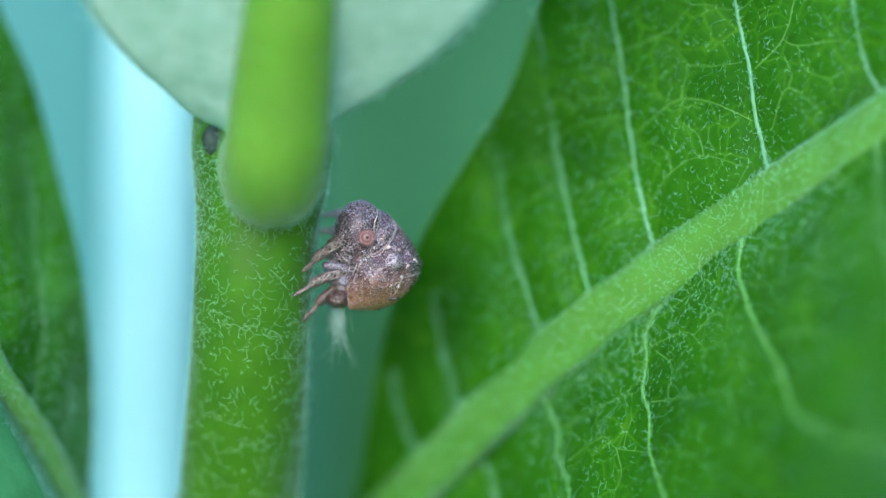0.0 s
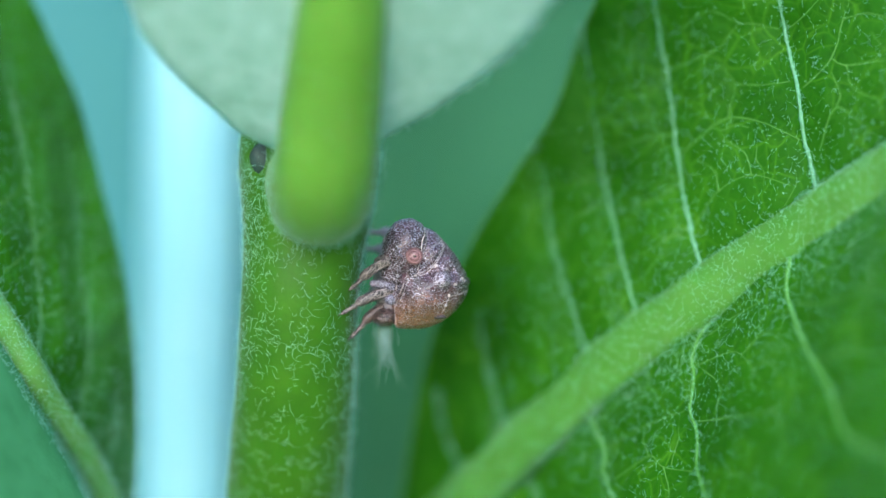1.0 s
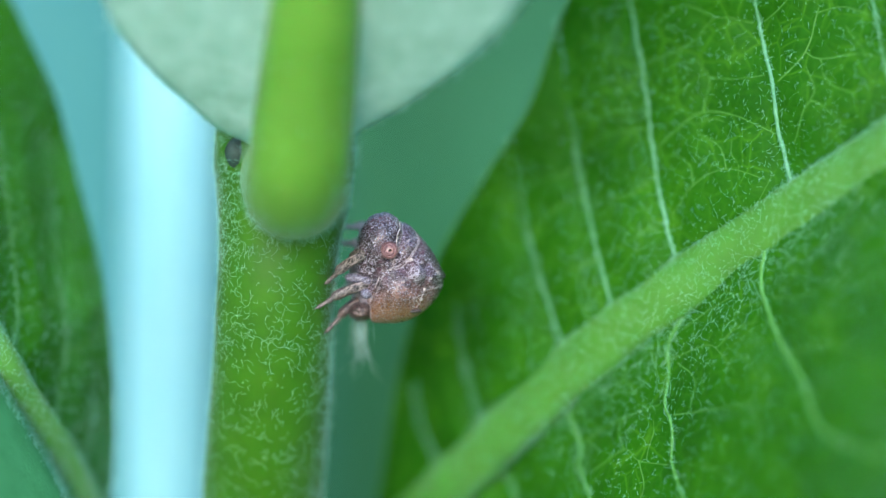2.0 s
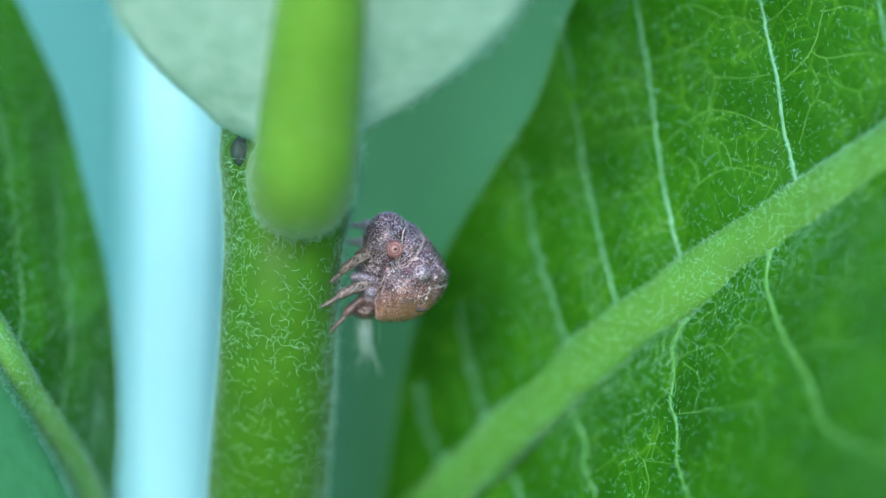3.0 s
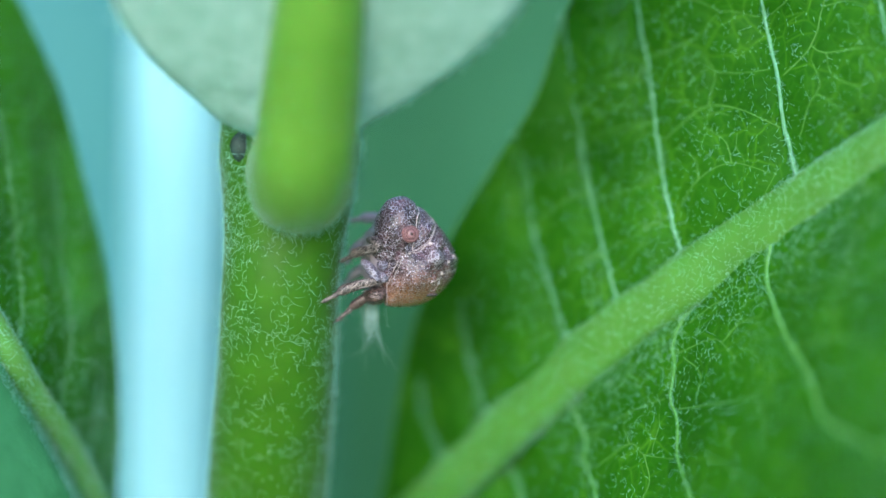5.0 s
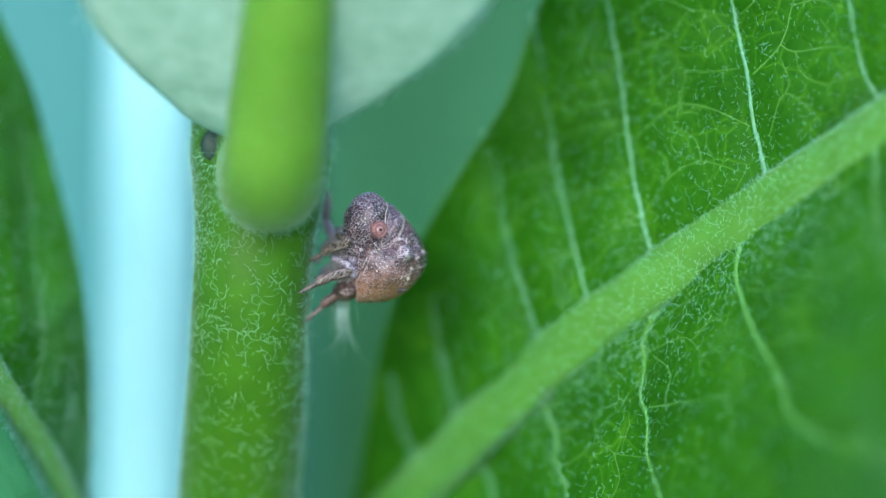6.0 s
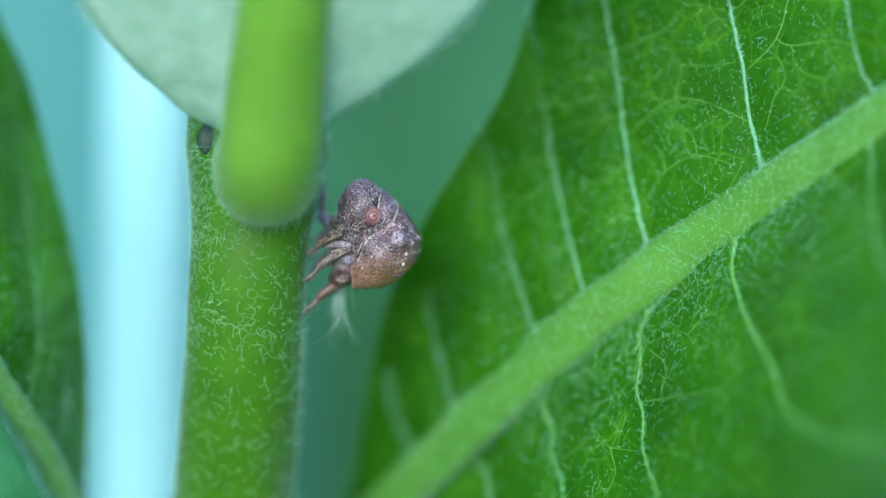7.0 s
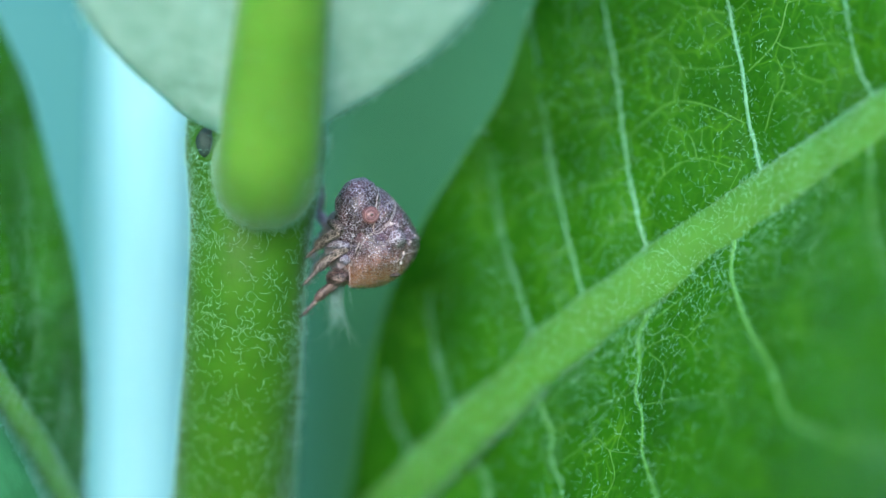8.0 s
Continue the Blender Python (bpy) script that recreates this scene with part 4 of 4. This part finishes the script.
def ridges():
    """Pale raised seams of the collar and the shoulder."""
    for pts, r in (([(0.10, 2.10), (0.09, 1.80), (0.0, 1.50), (-0.03, 1.10), (0.06, 0.80)], 0.032),
                   ([(0.20, 1.95), (0.22, 1.60), (0.12, 1.30), (0.06, 0.95)], 0.020),
                   ([(0.80, 1.60), (0.94, 1.28), (0.82, 0.90), (0.50, 0.42), (0.10, 0.06), (-0.18, 0.08), (-0.04, 0.50), (0.20, 0.98)], 0.022),
                   ([(-0.79, -0.33), (-1.00, -0.85), (-1.16, -1.35)], 0.024),
                   ([(0.62, -1.30), (0.86, -1.22), (1.00, -1.42), (0.80, -1.66), (0.64, -1.60)], 0.014),
                   ([(1.98, -0.675), (1.58, -0.825), (1.18, -0.975), (0.98, -1.375)], 0.018),
                   ([(1.03, -1.625), (0.83, -1.325), (0.98, -1.125), (1.28, -1.075)], 0.016),
                   ([(-1.12, -0.375), (-1.195, -1), (-1.195, -1.625), (-1.145, -2.275)], 0.022),
                   ([(-0.62, -0.175), (-0.77, -0.625), (-0.97, -1.125)], 0.014)):
        line = curve(pts, 8)
        path = [mm(x, min(shell_front(x, z), head_front(x, z)) - 0.01, z) for x, z in line]
        v, f = tube(path, [r * 0.001] * len(path), 7)
        link_mesh("seam", v, f, RIDGE, hopper)
    # small plates with a pale rim: collar, shoulder knob, the bases of feeler and legs
    for name, label, (x, z), long, wide, turn, proud in (
            ("collar_plate", "narrow collar plate with a pale rim", (0.355, 0.775), 0.90, 0.29, 52, 0.10),
            ("shoulder_knob", "pale netted shoulder knob", (0.855, -0.175), 0.42, 0.40, 0, 0.12),
            ("leg_base", "round leg base with a pale rim", (-1.195, -0.05), 0.36, 0.30, 60, 0.25),
            ("leg_base", "round leg base with a pale rim", (-1.27, -0.925), 0.33, 0.26, 30, 0.2),
            ("cheek_plate", "small cheek plate with a pale rim", (-0.495, 0.2), 0.27, 0.2, -10, 0.18),
            ("feeler_base", "ring at the base of the feeler", (-1.07, 0.825), 0.2, 0.2, 0, 0.15)):
        c, n = math.cos(radians(turn)), math.sin(radians(turn))
        y = min(shell_front(x, z), head_front(x, z))
        verts, faces = [], []
        for i in range(11):
            t = i / 10
            for j in range(28):
                a = 2 * math.pi * j / 28
                u, w = long * t * math.cos(a), wide * t * math.sin(a)
                px, pz = x + u * c - w * n, z + u * n + w * c
                base = min(shell_front(px, pz), head_front(px, pz))
                level = y * (1 - t) + base * t
                verts.append(mm(px, min(level, base) - proud * (1 - t ** 3) + 0.05 * (t == 1.0), pz))
        for i in range(10):
            for j in range(28):
                k = (j + 1) % 28
                faces.append((i * 28 + j, i * 28 + k, (i + 1) * 28 + k, (i + 1) * 28 + j))
        plate = link_mesh(name, verts, faces, KNOB if name == "shoulder_knob" else HEAD_SKIN, hopper, label)
        ring = [tuple(v) for v in verts[9 * 28:10 * 28]] + [tuple(verts[9 * 28])]
        v, f = tube([Vector(q) - mm(0, 0.015, 0) for q in ring], [0.000018 if name == "collar_plate" else 0.000014] * 29, 6, False)
        link_mesh("rim", v, f, RIDGE if name == "collar_plate" else SHELL, plate)
    # pale raised spots; along the crest they stand in for white glints
    for x, z, r in ((1.45, -0.38, 0.07), (1.72, -0.12, 0.08), (1.83, -0.22, 0.05), (1.15, -0.86, 0.09), (1.02, -1.30, 0.08), (0.86, 0.33, 0.17), (0.62, 0.42, 0.09), (1.05, 0.30, 0.08), (-0.30, 0.02, 0.07), (-0.42, -0.95, 0.05), (0.02, -0.75, 0.05)):
        ball((x, min(shell_front(x, z), head_front(x, z)), z), r, 0.05, r * 0.9, KNOB if r > 0.1 else RIDGE, "fleck", hopper, "pale spot in place of a glint", 0.25, 3.0)
    tail = ball((-1.62, 0.1, -1.84), 0.56, 0.9, 0.42, LIMB_HIND, "belly", hopper, "dark downy belly tip", 0.15, 4.0)
    ball((-1.45, 0.5, -0.35), 0.70, 1.0, 1.45, LIMB_PALE, "breast", hopper, "pale purple breast between the legs", 0.12, 3.0)
    for x, z, w, h in ((-1.38, -0.50, 0.26, 0.26), (-1.38, -1.05, 0.30, 0.24)):
        ball((x, -0.55, z), w, 0.3, h, LIMB_NET, "leg_base", hopper, "blue grey leg base", 0.12, 3.0)
    ball((1.755, 0.1, -0.275), 0.32, 0.5, 0.26, LIMB_DARK, "horn", hopper, "dark blunt horn at the shell's crest", 0.15, 4.0)
    ball((0.76, -0.62, -1.82), 0.30, 0.18, 0.09, LIMB_DARK, "shell_mark", hopper, "black mark on the shell's rim", 0.1, 4.0, 0.0)
    return tail


def wax():
    """A loose tuft of wax threads under the belly, with a few long strays that drift to one side."""
    rng = np.random.default_rng(61)
    roots, ways, lengths, axes = [], [], [], []
    x, z = (-1.67, -2.275)
    for k in range(95):
        stray = k % 8 == 0
        roots.append(mm(x + rng.normal(0, 0.17), 0.9 + rng.normal(0, 0.2), z + 0.05))
        ways.append((rng.normal(0.05 if stray else -0.02, 0.06), rng.normal(0, 0.08), -1))
        lengths.append((2.3 + 0.9 * rng.random() if stray else 0.5 + 1.5 * rng.random() ** 1.4) * 0.001)
        axes.append((0.0, 1.0 if stray else rng.normal(0, 1), rng.normal(0, 0.2)))
    hairs("wax_wisp", roots, ways, lengths, 0.0000065, hopper, 0.3, 9, 62, WAX, "wisp of fine white wax threads", axes)


def limb(name, length, profile, material, label=""):
    """A leg segment along +Z from its joint; profile: (share of the length, radius)."""
    t = np.linspace(0, 1, 22)
    r = np.interp(t, [a for a, b in profile], [b for a, b in profile]) * 0.001
    path = [mm(0.0, 0.06 * math.sin(math.pi * q) * length, length * q) for q in t]
    v, f = tube(path, r, 14)
    return link_mesh(name, v, f, material, hopper, label)


def leg(near, upper, lower):
    skin = (LIMB_HIND if lower > 2.8 else LIMB) if near else LIMB_PALE
    pale = not near or upper > 1.04
    thigh = limb("thigh", upper, [(0, 0.16), (0.5, 0.25), (0.85, 0.24), (1, 0.17)], (LIMB_NET if near else LIMB_PALE) if pale else LIMB, "pale purple thigh" if pale else "")
    shin = limb("shin", lower, [(0, 0.13), (0.05, 0.2), (0.3, 0.225), (0.60, 0.23), (0.66, 0.2), (0.69, 0.09), (0.75, 0.07), (1, 0.045)], skin,
                "brown shin with pale network" if near else "pale brown shin")
    v, f = tube([mm(0, 0.03 * lower * (1 - q), lower * (0.70 + 0.30 * q)) for q in np.linspace(0, 1, 9)],
                [0.00009, 0.00011, 0.00010, 0.000085, 0.00008, 0.00009, 0.00010, 0.00009, 0.00006], 10)
    link_mesh("foot", v, f, LIMB if near else LIMB_PALE, shin, "narrow two-jointed foot")
    for turn in (45, 135, 225, 315):
        u, w = math.cos(radians(turn)), math.sin(radians(turn))
        edge = []
        for q in np.linspace(0.03, 0.97, 14):
            r = 0.205 * math.sin(math.pi * min(1, q * 1.02 + 0.09)) ** 0.3
            edge.append(mm(u * r, w * r + 0.06 * math.sin(math.pi * q * 0.72) * lower, lower * 0.72 * q))
        v, f = tube(edge, [0.000026] * 14, 6)
        link_mesh("rim", v, f, RIDGE, shin)
    for s in (-1, 1):
        v, f = tube([mm(0, 0, lower * 0.97), mm(0.05 * s, 0.02, lower * 1.03), mm(0.09 * s, 0.0, lower * 1.07)], [0.00004, 0.00003, 0.00001], 6)
        link_mesh("claw", v, f, LIMB_DARK, shin)
    rng = np.random.default_rng(70)
    roots, ways, lengths = [], [], []
    for _ in range(70):
        a, q = rng.uniform(0, 6.28), rng.uniform(0.1, 0.9)
        roots.append(mm(0.17 * math.cos(a), 0.17 * math.sin(a), q * lower))
        ways.append((math.cos(a), math.sin(a), 0.8))
        lengths.append(0.00012)
    hairs("bristle", roots, ways, lengths, 0.000006, shin, 0.4, 2, 71, RIDGE)
    return thigh, shin


hopper_shell()
hopper_head()
ridges()
wax()

# ---- what moves ----
# seconds; shift right and up in mm; turn to the right and tilt in degrees
BODY = [(0.0, 0, 0, 0, 0), (2.2, 0, 0, 0, 0), (3.0, 0, 0, 0, 0), (3.1, 0.06, 0.04, 1.5, 0), (3.2, 0.38, 0.24, 9, 0), (3.3, 0.41, 0.43, 10, 0),
        (3.5, 0.41, 0.48, 10, 0), (4.4, 0.40, 0.46, 10, 0), (5.5, 0.38, 0.45, 10, 0), (5.7, 0.38, 0.46, 10, 0), (5.9, 0.36, 0.52, 10, -0.5), (6.1, 0.33, 0.66, 9, -1),
        (6.3, 0.30, 0.83, 9, -2), (6.5, 0.29, 0.9, 9, -2), (7.0, 0.28, 0.93, 9, -2), (7.5, 0.27, 1.0, 9, -2), (8.0, 0.21, 1.1, 9, -2)]


def body_pose(x, z, turn, tilt):
    return Matrix.Translation(HOME + mm(x, 0, z)) @ pose(0, 0, 0, 0, tilt, turn)


# legs: near the camera or not; hip in the body's space; lengths; bend; then the foot's places on the stem
LEGS = [
    (True, (-2.0, -0.6, 0.6), 0.95, 2.25, [(0, (0.5, -0.8, -0.1)), (8, (0.5, -0.8, -0.1))], [(0.0, at(-6.175, -0.975, -1.3)), (3.0, at(-6.175, -0.975, -1.3)), (3.1, at(-6.025, -0.675, -1.8)), (3.2, at(-5.75, -0.275, -0.9)), (8.0, at(-5.725, -0.25, -0.9))]),
    (True, (-2.25, -0.4, -0.35), 1.10, 2.6, [(0, (1, -0.45, -0.9)), (8, (1, -0.45, -0.9))], [(0.0, at(-6.575, -2.05, -1.5)), (5.9, at(-6.575, -2.05, -1.5)), (6.0, at(-6.225, -1.675, -2.2)), (6.1, at(-5.875, -1.45, -1.0)), (8.0, at(-5.85, -1.45, -1.0))]),
    (True, (-1.82, 0.3, -1.425), 1.0, 2.9, [(0, (1, -0.5, 0.2)), (8, (1, -0.5, 0.2))], [(0.0, at(-5.95, -2.925, -0.6)), (7.1, at(-5.95, -2.9, -0.6)), (7.2, at(-5.9, -2.775, -1.0)), (7.3, at(-5.925, -2.825, -0.6)), (8.0, at(-5.925, -2.825, -0.6))]),
    (False, (-2.0, 0.9, 0.4), 2.0, 1.9, [(0, (1.0, 0.15, 0.2)), (5.6, (1.0, 0.15, 0.2)), (5.9, (-0.05, 1.0, 0.0)), (8, (-0.05, 1.0, 0.0))], [(0.0, at(-5.4, 1.55, 0.9)), (5.6, at(-5.4, 1.55, 0.9)), (5.75, at(-5.2, 2.3, 0.7)), (5.9, at(-5.0, 2.75, 0.5)), (8.0, at(-5.05, 2.85, 0.5))]),
    (False, (-1.55, 0.9, 0.875), 1.2, 1.6, [(0, (0.2, 1.0, 0.1)), (8, (0.2, 1.0, 0.1))], [(0.0, at(-5.5, 0.825, 1.2)), (3.2, at(-5.5, 0.825, 1.2)), (3.4, at(-5.5, -0.35, 0.6)), (8.0, at(-5.5, -0.35, 0.6))]),
    (False, (-1.47, 1.0, -0.625), 1.2, 2.2, [(0, (0.2, 1.0, 0.2)), (8, (0.2, 1.0, 0.2))], [(0.0, at(-5.8, -1.475, 1.3)), (8.0, at(-5.8, -1.475, 1.3))]),
]


def between(rows, t):
    for (a, p), (b, q) in zip(rows[:-1], rows[1:]):
        if a <= t <= b:
            k = (t - a) / (b - a)
            return p.lerp(q, k)
    return rows[-1][1]


def body_at(t):
    for (a, *p), (b, *q) in zip(BODY[:-1], BODY[1:]):
        if a <= t <= b:
            k = (t - a) / (b - a)
            k = k * k * (3 - 2 * k)
            return body_pose(*[u + (v - u) * k for u, v in zip(p, q)])
    return body_pose(*BODY[-1][1:])


def joints(hip, foot, upper, lower, bend):
    """Two rigid segments from hip to foot: where the knee goes, and the way of each."""
    line = foot - hip
    far = min(max(line.length, abs(upper - lower) * 1.02), (upper + lower) * 0.999)
    way = line.normalized()
    along = (upper * upper - lower * lower + far * far) / (2 * far)
    out = bend - way * bend.dot(way)
    knee = hip + way * along + out.normalized() * math.sqrt(max(0.0, upper * upper - along * along))
    return knee, hip + way * far


def aimed(origin, target):
    return Matrix.Translation(origin) @ (target - origin).to_track_quat("Z", "Y").to_matrix().to_4x4()


def motions():
    walk(hopper, [(t, body_pose(*row)) for t, *row in BODY])
    moments = sorted({0.0, 1.5, 8.0} | {row[0] for row in BODY} | {3.4, 6.0, 6.2, 7.1, 7.2, 7.3, 5.6, 5.75, 5.8})
    for near, hip, upper, lower, bend, feet in LEGS:
        thigh, shin = leg(near, upper, lower)
        first, second = [], []
        for t in moments:
            foot = body_at(t).inverted() @ between(feet, t)
            a = mm(*hip)
            knee, end = joints(a, foot, upper * 0.001, lower * 0.001, between([(u, Vector(b)) for u, b in bend], t))
            first.append((t, aimed(a, knee)))
            second.append((t, aimed(knee, end)))
        walk(thigh, first)
        walk(shin, second)


motions()
